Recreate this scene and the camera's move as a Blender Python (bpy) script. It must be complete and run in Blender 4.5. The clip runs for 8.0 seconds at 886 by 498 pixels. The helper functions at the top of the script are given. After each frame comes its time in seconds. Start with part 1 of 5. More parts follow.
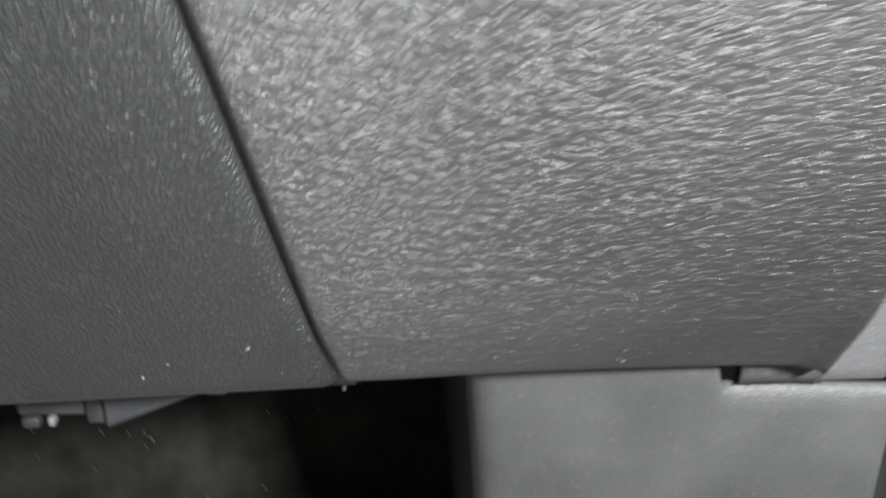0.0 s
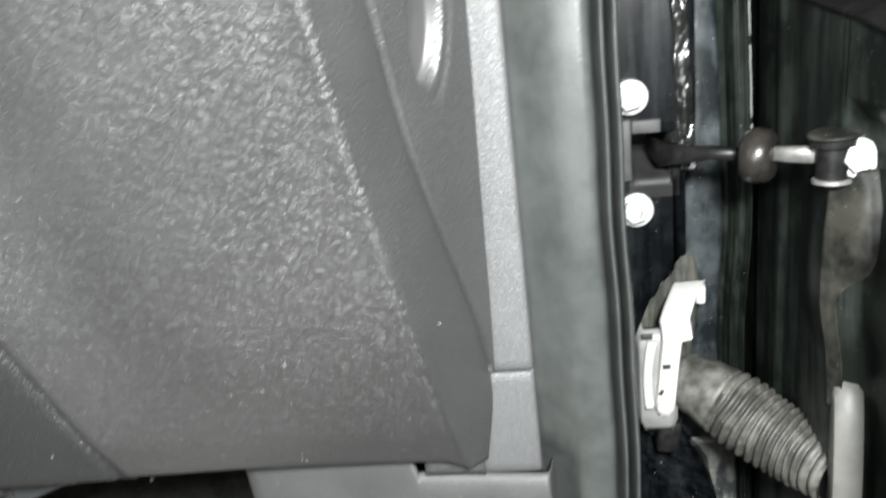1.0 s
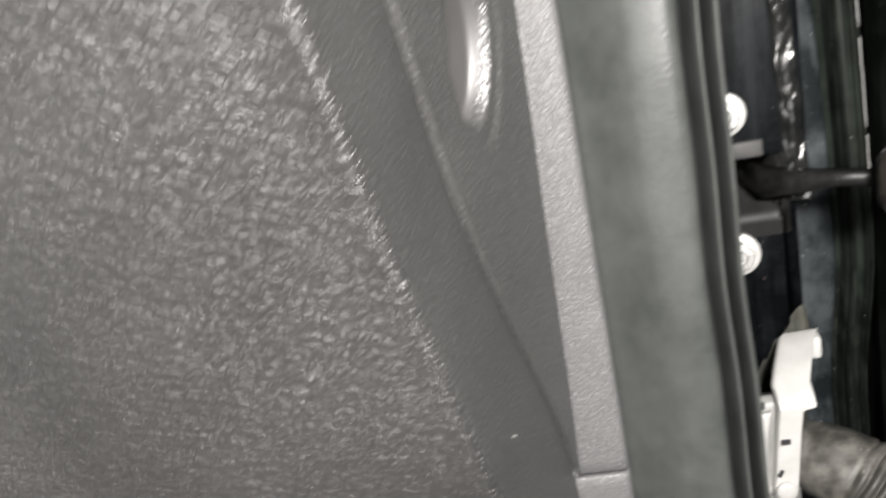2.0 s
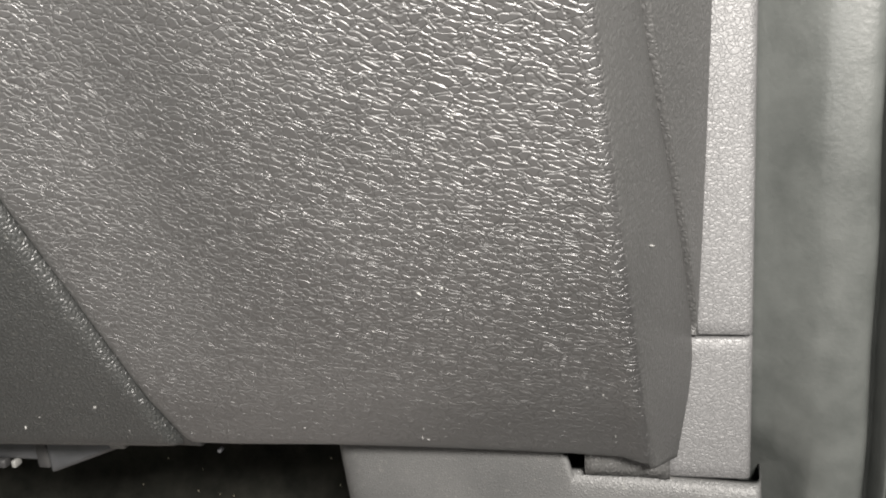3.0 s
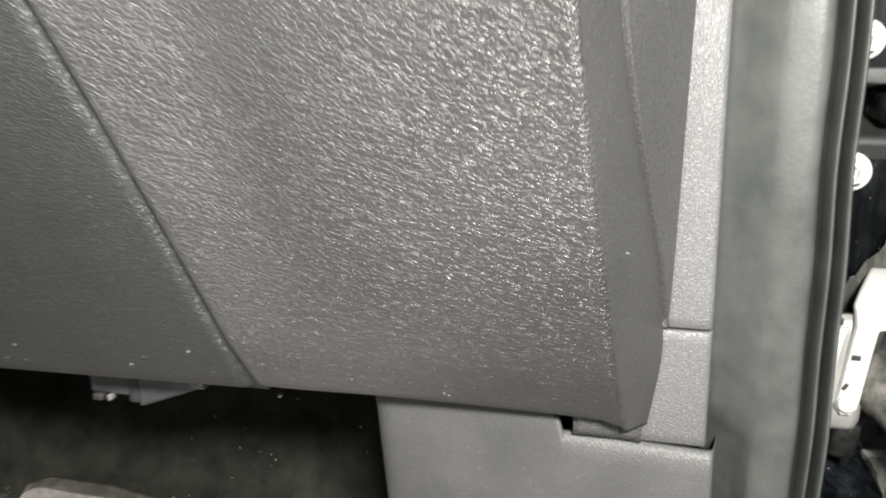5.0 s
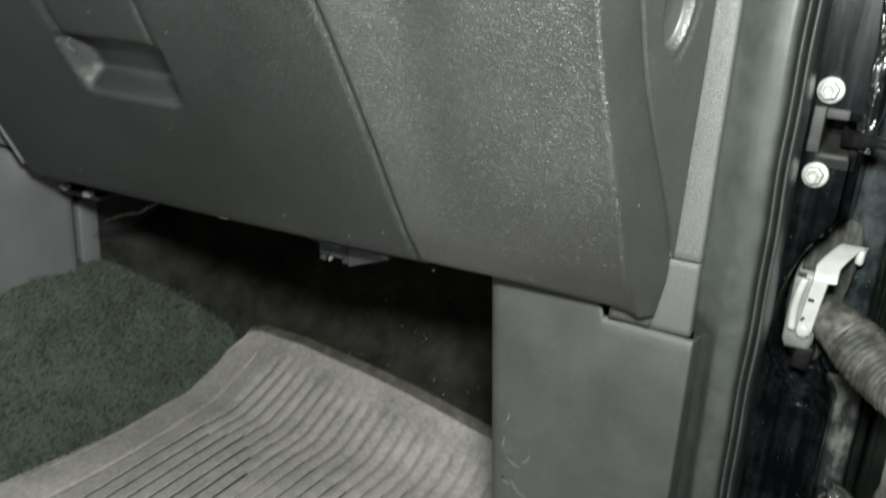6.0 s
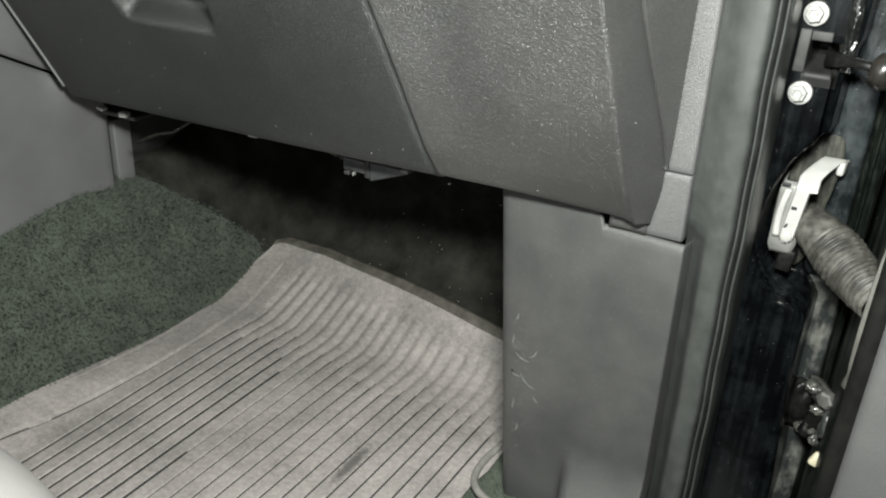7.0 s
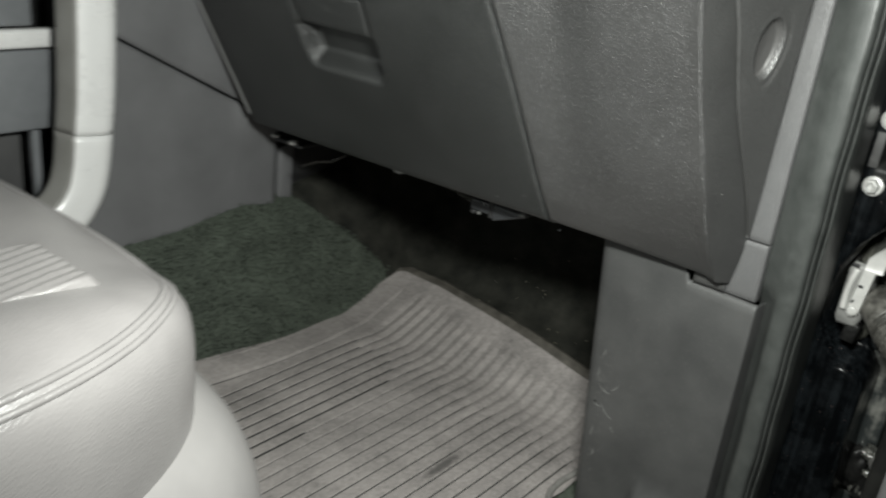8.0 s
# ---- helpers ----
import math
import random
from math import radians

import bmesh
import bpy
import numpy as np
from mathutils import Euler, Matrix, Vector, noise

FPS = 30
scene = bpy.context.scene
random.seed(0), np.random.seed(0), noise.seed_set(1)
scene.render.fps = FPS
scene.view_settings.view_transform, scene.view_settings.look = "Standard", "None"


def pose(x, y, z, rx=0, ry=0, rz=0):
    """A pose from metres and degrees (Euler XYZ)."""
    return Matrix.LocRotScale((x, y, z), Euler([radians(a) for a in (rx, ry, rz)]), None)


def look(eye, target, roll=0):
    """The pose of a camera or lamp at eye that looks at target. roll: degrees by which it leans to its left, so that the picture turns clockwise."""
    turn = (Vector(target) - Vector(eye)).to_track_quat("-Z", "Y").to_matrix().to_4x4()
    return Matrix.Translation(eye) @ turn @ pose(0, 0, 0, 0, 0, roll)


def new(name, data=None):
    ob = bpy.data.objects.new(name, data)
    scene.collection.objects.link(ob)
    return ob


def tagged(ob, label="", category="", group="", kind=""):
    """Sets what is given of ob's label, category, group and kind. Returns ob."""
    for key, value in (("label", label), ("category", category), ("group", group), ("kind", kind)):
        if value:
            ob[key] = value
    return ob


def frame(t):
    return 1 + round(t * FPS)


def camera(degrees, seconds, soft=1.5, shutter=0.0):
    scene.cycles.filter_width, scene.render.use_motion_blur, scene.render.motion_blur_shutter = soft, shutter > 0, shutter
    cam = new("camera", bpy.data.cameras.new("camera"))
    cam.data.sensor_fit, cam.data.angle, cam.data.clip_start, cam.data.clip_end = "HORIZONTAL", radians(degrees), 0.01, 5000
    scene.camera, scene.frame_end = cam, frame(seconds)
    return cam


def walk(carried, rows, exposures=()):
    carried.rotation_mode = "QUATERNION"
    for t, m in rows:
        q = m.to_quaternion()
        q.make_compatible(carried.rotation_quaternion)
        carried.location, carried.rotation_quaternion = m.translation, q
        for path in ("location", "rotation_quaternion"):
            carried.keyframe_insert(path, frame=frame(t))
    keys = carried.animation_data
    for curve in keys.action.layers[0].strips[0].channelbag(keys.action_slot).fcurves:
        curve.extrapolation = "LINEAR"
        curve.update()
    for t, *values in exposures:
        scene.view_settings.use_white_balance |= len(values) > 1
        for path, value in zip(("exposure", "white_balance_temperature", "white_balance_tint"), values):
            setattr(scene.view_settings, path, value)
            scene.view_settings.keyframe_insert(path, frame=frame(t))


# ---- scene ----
cam = camera(55.4, 8.0, soft=2.0, shutter=0.3)
EXPOSURES = [(0, 0.4, 6200, 9), (0.5, 0.3, 6150, 6), (1.0, 0.5, 6200, 6), (1.5, -0.08, 6300, 7), (2.0, 0.04, 6600, 12), (2.2, 0.3, 6600, 12), (3.3, 0.40, 6800, 11), (4.7, 0.70, 6750, 11), (5.8, -0.20, 6300, 0), (7.0, 0.1, 6450, 3), (7.6, 0.05, 6450, 4), (8.0, -0.63, 6400, 3)]
PATH = [
    (0, (0.005, 0.058, 0.485), (0.169, 1.907, -0.258), 1.1),
    (0.1, (0.035, 0.02, 0.489), (0.026, 1.928, -0.11), -2.2),
    (0.2, (0.069, 0.003, 0.512), (-0.113, 1.888, -0.131), -4.1),
    (0.3, (0.095, -0.021, 0.511), (-0.152, 1.884, -0.046), -4.1),
    (0.5, (0.119, -0.056, 0.527), (-0.103, 1.851, -0.034), -3.5),
    (0.7, (0.151, -0.06, 0.537), (-0.09, 1.835, -0.055), -3.7),
    (1, (0.188, -0.041, 0.548), (-0.044, 1.862, -0.025), -5.7),
    (1.1, (0.195, -0.031, 0.571), (-0.031, 1.861, -0.036), -8.0),
    (1.2, (0.203, -0.019, 0.588), (-0.029, 1.871, -0.023), -10.2),
    (1.3, (0.208, -0.004, 0.6), (-0.037, 1.877, -0.034), -11.5),
    (1.5, (0.215, 0.014, 0.591), (-0.072, 1.893, -0.03), -12.2),
    (1.7, (0.198, 0.016, 0.581), (-0.098, 1.907, 0.002), -12.1),
    (1.8, (0.194, 0.021, 0.571), (-0.141, 1.911, 0.008), -11.6),
    (2, (0.1685, 0.0365, 0.546), (-0.104, 1.95, 0.032), -10.5),
    (2.2, (0.143, 0.044, 0.518), (-0.13, 1.96, 0.013), -7.9),
    (3.3, (0.1382, 0.0397, 0.4863), (-0.2660, 1.9220, -0.0554), -3.01),
    (3.5, (0.1415, 0.0424, 0.4824), (-0.2603, 1.9275, -0.0516), -2.65),
    (4, (0.1322, 0.0549, 0.4791), (-0.2522, 1.9518, -0.0251), -1.98),
    (4.5, (0.1423, 0.0522, 0.4597), (-0.2297, 1.9617, -0.0045), 0.28),
    (4.7, (0.1427, 0.0317, 0.4750), (-0.2420, 1.9248, -0.0427), -0.13),
    (5.8, (0.237, -0.19, 0.563), (-0.566, 1.547, -0.019), 3.0),
    (6, (0.256, -0.215, 0.564), (-0.578, 1.472, -0.113), 3.8),
    (6.5, (0.279, -0.258, 0.577), (-0.579, 1.353, -0.241), 3.5),
    (7, (0.278, -0.264, 0.583), (-0.537, 1.346, -0.28), 3.2),
    (7.5, (0.276, -0.289, 0.602), (-0.554, 1.328, -0.233), 3.9),
    (7.8, (0.288, -0.329, 0.603), (-0.615, 1.278, -0.173), 6.2),
    (8, (0.336, -0.367, 0.609), (-0.731, 1.146, -0.149), 7.3),
]
walk(cam, [(t, look(eye, target, roll)) for t, eye, target, roll in PATH], EXPOSURES)

# ---- world, lights and exposure ----
world = bpy.data.worlds.new("night_garage")
scene.world = world
world.use_nodes = True
world.node_tree.nodes["Background"].inputs[0].default_value = (0.75, 0.85, 1.0, 1)
world.node_tree.nodes["Background"].inputs[1].default_value = 0.07

# fixed lamp, added in place of a torch carried at the camera
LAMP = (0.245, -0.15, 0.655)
lamp_data = bpy.data.lights.new("stand_in_lamp_light", "AREA")
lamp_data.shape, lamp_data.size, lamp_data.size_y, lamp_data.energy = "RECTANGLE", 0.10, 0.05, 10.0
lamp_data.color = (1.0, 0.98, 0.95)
lamp_light = new("stand_in_lamp_light", lamp_data)
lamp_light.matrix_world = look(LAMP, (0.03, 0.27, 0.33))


# unseen fill lamp at the left rear, added for sheen and softer darks
fill_data = bpy.data.lights.new("rear_fill_light", "AREA")
fill_data.shape, fill_data.size, fill_data.size_y, fill_data.energy = "RECTANGLE", 2.0, 2.0, 112
fill_data.color = (1.0, 1.0, 0.97)
fill_light = new("rear_fill_light", fill_data)
fill_light.matrix_world = look((-1.75, -4.16, 0.62), (-1.75, 0.0, 0.62))


# ---- materials ----
def nodes_of(name):
    m = bpy.data.materials.new(name)
    m.use_nodes = True
    nt = m.node_tree
    return m, nt, nt.nodes["Principled BSDF"]


def add(nt, kind, **sets):
    n = nt.nodes.new(kind)
    for k, v in sets.items():
        n.inputs[k.replace("_", " ")].default_value = v
    return n


def coords(nt, scale=(1, 1, 1), slant=0.0):
    """Object coordinates, turned about the depth axis by slant degrees, then scaled."""
    tc = nt.nodes.new("ShaderNodeTexCoord")
    turn = nt.nodes.new("ShaderNodeMapping")
    turn.inputs["Rotation"].default_value = (0, radians(slant), 0)
    mp = nt.nodes.new("ShaderNodeMapping")
    mp.inputs["Scale"].default_value = scale
    nt.links.new(tc.outputs["Object"], turn.inputs["Vector"])
    nt.links.new(turn.outputs["Vector"], mp.inputs["Vector"])
    return mp.outputs["Vector"]


def ramp(nt, fac, a, b, p0=0.0, p1=1.0):
    r = nt.nodes.new("ShaderNodeValToRGB")
    e = r.color_ramp.elements
    e[0].position, e[1].position = p0, p1
    e[0].color, e[1].color = (*a, 1), (*b, 1)
    nt.links.new(fac, r.inputs["Fac"])
    return r.outputs["Color"]


def grained(name, dark, light, rough, grain, depth, stretch=(1, 1, 1), dust=0.0, metal=0.0, spec=0.5, coat=0.0, plateau=0.42, wander=0.9, slant=0.0, crease_shade=0.0, pores=0.6):
    """Moulded plastic, rubber or hide: pebbled cells with fine pores, cloudy wear, and dust."""
    m, nt, b = nodes_of(name)
    v = coords(nt, stretch, slant)
    cells = add(nt, "ShaderNodeTexVoronoi", Scale=grain, Randomness=1.0)
    cells.feature = "DISTANCE_TO_EDGE"
    warp = add(nt, "ShaderNodeTexNoise", Scale=grain * 0.6, Detail=2.0)
    mixv = nt.nodes.new("ShaderNodeVectorMath")
    mixv.operation = "MULTIPLY_ADD"
    mixv.inputs[1].default_value = (wander / grain,) * 3
    nt.links.new(v, warp.inputs["Vector"])
    nt.links.new(warp.outputs["Color"], mixv.inputs[0])
    nt.links.new(v, mixv.inputs[2])
    nt.links.new(mixv.outputs[0], cells.inputs["Vector"])
    shaped = nt.nodes.new("ShaderNodeMapRange")
    shaped.inputs["From Max"].default_value = plateau
    shaped.interpolation_type = "SMOOTHSTEP"
    nt.links.new(cells.outputs["Distance"], shaped.inputs["Value"])
    fine = add(nt, "ShaderNodeTexNoise", Scale=grain * 2.2, Detail=3.0)
    nt.links.new(v, fine.inputs["Vector"])
    total = nt.nodes.new("ShaderNodeMath")
    total.operation = "MULTIPLY_ADD"
    total.inputs[1].default_value = pores
    nt.links.new(fine.outputs["Fac"], total.inputs[0])
    nt.links.new(shaped.outputs["Result"], total.inputs[2])
    bump = add(nt, "ShaderNodeBump", Strength=1.0, Distance=depth)
    nt.links.new(total.outputs[0], bump.inputs["Height"])
    nt.links.new(bump.outputs["Normal"], b.inputs["Normal"])
    cloud = add(nt, "ShaderNodeTexNoise", Scale=14.0, Detail=6.0, Roughness=0.6)
    nt.links.new(coords(nt), cloud.inputs["Vector"])
    col = ramp(nt, cloud.outputs["Fac"], dark, light, 0.3, 0.7)
    if crease_shade:
        # shade of the grain's creases, put into the colour
        gr = nt.nodes.new("ShaderNodeMapRange")
        gr.inputs["From Max"].default_value = 0.5
        gr.inputs["To Min"].default_value, gr.inputs["To Max"].default_value = crease_shade, 0.0
        nt.links.new(shaped.outputs["Result"], gr.inputs["Value"])
        gx = nt.nodes.new("ShaderNodeMixRGB")
        gx.inputs["Color2"].default_value = (0.010, 0.010, 0.009, 1)
        nt.links.new(gr.outputs["Result"], gx.inputs["Fac"])
        nt.links.new(col, gx.inputs["Color1"])
        col = gx.outputs["Color"]
    if dust:
        specks = add(nt, "ShaderNodeTexNoise", Scale=520.0, Detail=2.0)
        nt.links.new(coords(nt), specks.inputs["Vector"])
        sr = nt.nodes.new("ShaderNodeMapRange")
        sr.inputs["From Min"].default_value, sr.inputs["From Max"].default_value = 0.62, 0.85
        sr.inputs["To Max"].default_value = dust
        nt.links.new(specks.outputs["Fac"], sr.inputs["Value"])
        mx = nt.nodes.new("ShaderNodeMixRGB")
        mx.inputs["Color2"].default_value = (0.36, 0.35, 0.31, 1)
        nt.links.new(sr.outputs["Result"], mx.inputs["Fac"])
        nt.links.new(col, mx.inputs["Color1"])
        col = mx.outputs["Color"]
    nt.links.new(col, b.inputs["Base Color"])
    rr = nt.nodes.new("ShaderNodeMapRange")
    rr.inputs["To Min"].default_value, rr.inputs["To Max"].default_value = rough - 0.07, rough + 0.07
    nt.links.new(cloud.outputs["Fac"], rr.inputs["Value"])
    nt.links.new(rr.outputs["Result"], b.inputs["Roughness"])
    b.inputs["Metallic"].default_value = metal
    b.inputs["Specular IOR Level"].default_value = spec
    b.inputs["Coat Weight"].default_value = coat
    return m


def plain(name, dark, light, rough, metal=0.0, scale=30.0, bump=0.0, spec=0.5, bscale=200.0):
    m, nt, b = nodes_of(name)
    cloud = add(nt, "ShaderNodeTexNoise", Scale=scale, Detail=8.0, Roughness=0.65)
    nt.links.new(coords(nt), cloud.inputs["Vector"])
    nt.links.new(ramp(nt, cloud.outputs["Fac"], dark, light, 0.32, 0.68), b.inputs["Base Color"])
    rr = nt.nodes.new("ShaderNodeMapRange")
    rr.inputs["To Min"].default_value, rr.inputs["To Max"].default_value = rough - 0.08, rough + 0.08
    nt.links.new(cloud.outputs["Fac"], rr.inputs["Value"])
    nt.links.new(rr.outputs["Result"], b.inputs["Roughness"])
    b.inputs["Metallic"].default_value = metal
    b.inputs["Specular IOR Level"].default_value = spec
    if bump:
        n = add(nt, "ShaderNodeTexNoise", Scale=bscale, Detail=4.0)
        nt.links.new(coords(nt), n.inputs["Vector"])
        bp = add(nt, "ShaderNodeBump", Strength=1.0, Distance=bump)
        nt.links.new(n.outputs["Fac"], bp.inputs["Height"])
        nt.links.new(bp.outputs["Normal"], b.inputs["Normal"])
    return m


def streaked(name, dark, light, speck, rough, spec, scale=(150, 150, 9), relief=0.00015):
    """Paint or metal with dirt run down it in thin streaks, and scattered bright specks of grit."""
    m, nt, b = nodes_of(name)
    runs = add(nt, "ShaderNodeTexNoise", Scale=1.0, Detail=5.0, Roughness=0.6)
    nt.links.new(coords(nt, scale), runs.inputs["Vector"])
    blot = add(nt, "ShaderNodeTexNoise", Scale=45.0, Detail=6.0, Roughness=0.65)
    nt.links.new(coords(nt), blot.inputs["Vector"])
    mul = nt.nodes.new("ShaderNodeMath")
    mul.operation = "MULTIPLY"
    nt.links.new(runs.outputs["Fac"], mul.inputs[0])
    nt.links.new(blot.outputs["Fac"], mul.inputs[1])
    col = ramp(nt, mul.outputs[0], dark, light, 0.20, 0.38)
    dots = add(nt, "ShaderNodeTexNoise", Scale=640.0, Detail=1.0)
    nt.links.new(coords(nt), dots.inputs["Vector"])
    sr = nt.nodes.new("ShaderNodeMapRange")
    sr.inputs["From Min"].default_value, sr.inputs["From Max"].default_value = 0.755, 0.82
    nt.links.new(dots.outputs["Fac"], sr.inputs["Value"])
    mx = nt.nodes.new("ShaderNodeMixRGB")
    mx.inputs["Color2"].default_value = (*speck, 1)
    nt.links.new(sr.outputs["Result"], mx.inputs["Fac"])
    nt.links.new(col, mx.inputs["Color1"])
    nt.links.new(mx.outputs["Color"], b.inputs["Base Color"])
    rr = nt.nodes.new("ShaderNodeMapRange")
    rr.inputs["To Min"].default_value, rr.inputs["To Max"].default_value = rough - 0.08, rough + 0.16
    nt.links.new(runs.outputs["Fac"], rr.inputs["Value"])
    nt.links.new(rr.outputs["Result"], b.inputs["Roughness"])
    b.inputs["Specular IOR Level"].default_value = spec
    bp = add(nt, "ShaderNodeBump", Strength=1.0, Distance=relief)
    nt.links.new(mul.outputs[0], bp.inputs["Height"])
    nt.links.new(bp.outputs["Normal"], b.inputs["Normal"])
    return m


M_KNEE = grained("knee_panel_hide_grain", (0.0150, 0.0148, 0.0146), (0.0225, 0.0222, 0.0219), 0.50, 450, 0.00013, (0.74, 1, 1.35), spec=1.0, plateau=0.14, wander=2.1, slant=-14, crease_shade=0.50, pores=0.32)
M_KNEE.node_tree.nodes["Principled BSDF"].inputs["IOR"].default_value = 1.80
M_LID = grained("lid_fine_grain", (0.019, 0.0202, 0.0198), (0.028, 0.0292, 0.0288), 0.42, 640, 0.00017, spec=0.7, plateau=0.3, wander=1.4, dust=0.10, crease_shade=0.3)
M_CAP = grained("end_cap_fine_grain", (0.048, 0.048, 0.0475), (0.064, 0.064, 0.063), 0.36, 640, 0.00015, (1, 1, 0.75), spec=1.0, plateau=0.36, wander=1.6, crease_shade=0.30, pores=0.9)
M_RECESS = plain("smooth_recess_plastic", (0.052, 0.051, 0.050), (0.064, 0.063, 0.062), 0.42, 0, 20)
M_INLAY = plain("inlay_paint", (0.22, 0.22, 0.217), (0.25, 0.25, 0.247), 0.32, 0.2, 20)
M_STRIP = grained("pillar_strip_grain", (0.072, 0.072, 0.073), (0.098, 0.098, 0.099), 0.48, 640, 0.00010, spec=0.6, plateau=0.20, wander=2.2, crease_shade=0.2)
M_KICK = grained("kick_panel_plastic", (0.042, 0.043, 0.043), (0.077, 0.077, 0.076), 0.50, 1000, 0.00010, dust=0.14)
M_CONSOLE = grained("console_plastic", (0.118, 0.119, 0.122), (0.152, 0.153, 0.157), 0.48, 900, 0.00012, dust=0.06)
M_SEAL = plain("seal_rubber", (0.037, 0.0400, 0.0380), (0.059, 0.0628, 0.0600), 0.36, 0, 60, 0.00010, bscale=700)
M_BLACK = plain("under_dash_black", (0.016, 0.016, 0.017), (0.032, 0.032, 0.032), 0.6, 0, 40, 0.0004)
M_PAINT = streaked("dusty_black_paint", (0.0012, 0.0015, 0.0018), (0.0075, 0.0090, 0.0102), (0.18, 0.14, 0.135), 0.20, 0.20)
M_DOORPAINT = streaked("dusty_door_paint", (0.0050, 0.0066, 0.0055), (0.022, 0.0265, 0.0222), (0.14, 0.14, 0.13), 0.35, 0.22)
M_PAINT_DUST = streaked("dusty_grey_paint", (0.007, 0.0092, 0.0102), (0.045, 0.0515, 0.0550), (0.42, 0.42, 0.42), 0.26, 0.5, (90, 90, 30), 0.0007)
M_SEALER = plain("seam_sealer", (0.003, 0.004, 0.004), (0.014, 0.014, 0.013), 0.22, 0, 150, 0.0003, 0.6)
M_BOLT = plain("zinc_bolt", (0.27, 0.27, 0.26), (0.46, 0.46, 0.445), 0.46, 0.3, 260, 0.0003)
M_HUSK = plain("pale_connector_plastic", (0.15, 0.15, 0.145), (0.22, 0.22, 0.21), 0.45, 0, 60)
M_PLUG = plain("harness_plug_plastic", (0.036, 0.0375, 0.040), (0.064, 0.066, 0.070), 0.45, 0, 60)
M_EDGE = plain("matt_black_edge_and_recess", (0.004, 0.004, 0.004), (0.010, 0.010, 0.009), 0.5, 0, 80, 0, 0.2)
M_WHITE = plain("white_nylon", (0.37, 0.368, 0.355), (0.47, 0.467, 0.45), 0.40, 0, 70)
M_GREYBOX = streaked("grey_connector", (0.014, 0.0145, 0.012), (0.075, 0.075, 0.062), (0.3, 0.3, 0.28), 0.5, 0.4, (300, 300, 20))
M_BELLOWS = streaked("bellows_rubber", (0.034, 0.033, 0.029), (0.112, 0.108, 0.097), (0.3, 0.29, 0.26), 0.5, 0.5, (120, 120, 120))
M_RUBBER = plain("black_rubber", (0.008, 0.0075, 0.007), (0.024, 0.021, 0.018), 0.28, 0, 80)
M_STEEL = plain("worn_steel", (0.06, 0.06, 0.058), (0.20, 0.195, 0.185), 0.48, 0.4, 120)
M_RUST = streaked("dusty_metal", (0.005, 0.0054, 0.0044), (0.034, 0.032, 0.026), (0.22, 0.2, 0.17), 0.6, 0.3, (110, 60, 70))
M_SILVER = plain("silver_paint", (0.80, 0.80, 0.79), (0.86, 0.86, 0.85), 0.28, 0.1, 20)
M_LEATHER = grained("grey_seat_leather", (0.196, 0.188, 0.186), (0.242, 0.232, 0.229), 0.30, 420, 0.00010)
M_SKIRT = plain("seat_skirt_plastic", (0.210, 0.203, 0.200), (0.241, 0.233, 0.229), 0.34, 0, 20)
M_RAILSIDE = plain("rail_side_grey", (0.22, 0.215, 0.20), (0.27, 0.265, 0.25), 0.42, 0.1, 20)
M_GLOSS = plain("stack_panel", (0.17, 0.178, 0.187), (0.22, 0.228, 0.238), 0.33, 0.0, 20)
M_CONCRETE = plain("concrete", (0.10, 0.10, 0.098), (0.17, 0.165, 0.16), 0.8, 0, 3, 0.002, bscale=30)
M_WALL = plain("painted_wall", (0.30, 0.30, 0.29), (0.38, 0.38, 0.37), 0.8, 0, 3)
M_DTRIM = grained("door_trim_plastic", (0.075, 0.075, 0.076), (0.10, 0.10, 0.10), 0.5, 900, 0.00015)
M_YELLOW = plain("yellowed_clip", (0.55, 0.50, 0.36), (0.65, 0.60, 0.45), 0.5)
M_GROOVE = plain("shaded_groove_rubber", (0.018, 0.018, 0.018), (0.05, 0.048, 0.045), 0.6, 0, 60)
M_RIM = plain("worn_mat_rim", (0.045, 0.042, 0.036), (0.13, 0.120, 0.104), 0.55, 0, 60, 0.0002)
M_LIP = plain("worn_lip_rubber", (0.16, 0.155, 0.145), (0.27, 0.262, 0.248), 0.55, 0, 90, 0.0002)
M_GREASE = plain("black_grease", (0.02, 0.02, 0.019), (0.10, 0.10, 0.09), 0.18, 0, 200, 0.0008, 0.8)
M_FLANGE = plain("dull_flange", (0.018, 0.018, 0.018), (0.045, 0.045, 0.044), 0.65, 0, 120)
M_PALE_DUST = streaked("pale_dusty_metal", (0.020, 0.023, 0.023), (0.17, 0.17, 0.155), (0.42, 0.42, 0.40), 0.32, 0.5, (110, 110, 26), 0.0009)
M_SCUFF = plain("scuffed_plastic", (0.066, 0.066, 0.065), (0.090, 0.090, 0.088), 0.55, 0, 300)
M_SCRATCH = plain("scratched_plastic", (0.11, 0.11, 0.108), (0.18, 0.18, 0.175), 0.6, 0, 300)
M_STEEL_DARK = plain("blackened_steel", (0.003, 0.003, 0.003), (0.012, 0.012, 0.0115), 0.40, 0.0, 160, 0.0003, 0.22)
M_GROMMET = plain("grommet_rubber", (0.085, 0.083, 0.076), (0.13, 0.127, 0.117), 0.5, 0, 50, 0.0002)
M_PAD = plain("black_felt", (0.011, 0.0118, 0.0100), (0.036, 0.036, 0.030), 0.9, 0, 30, 0.0008, 0.15)


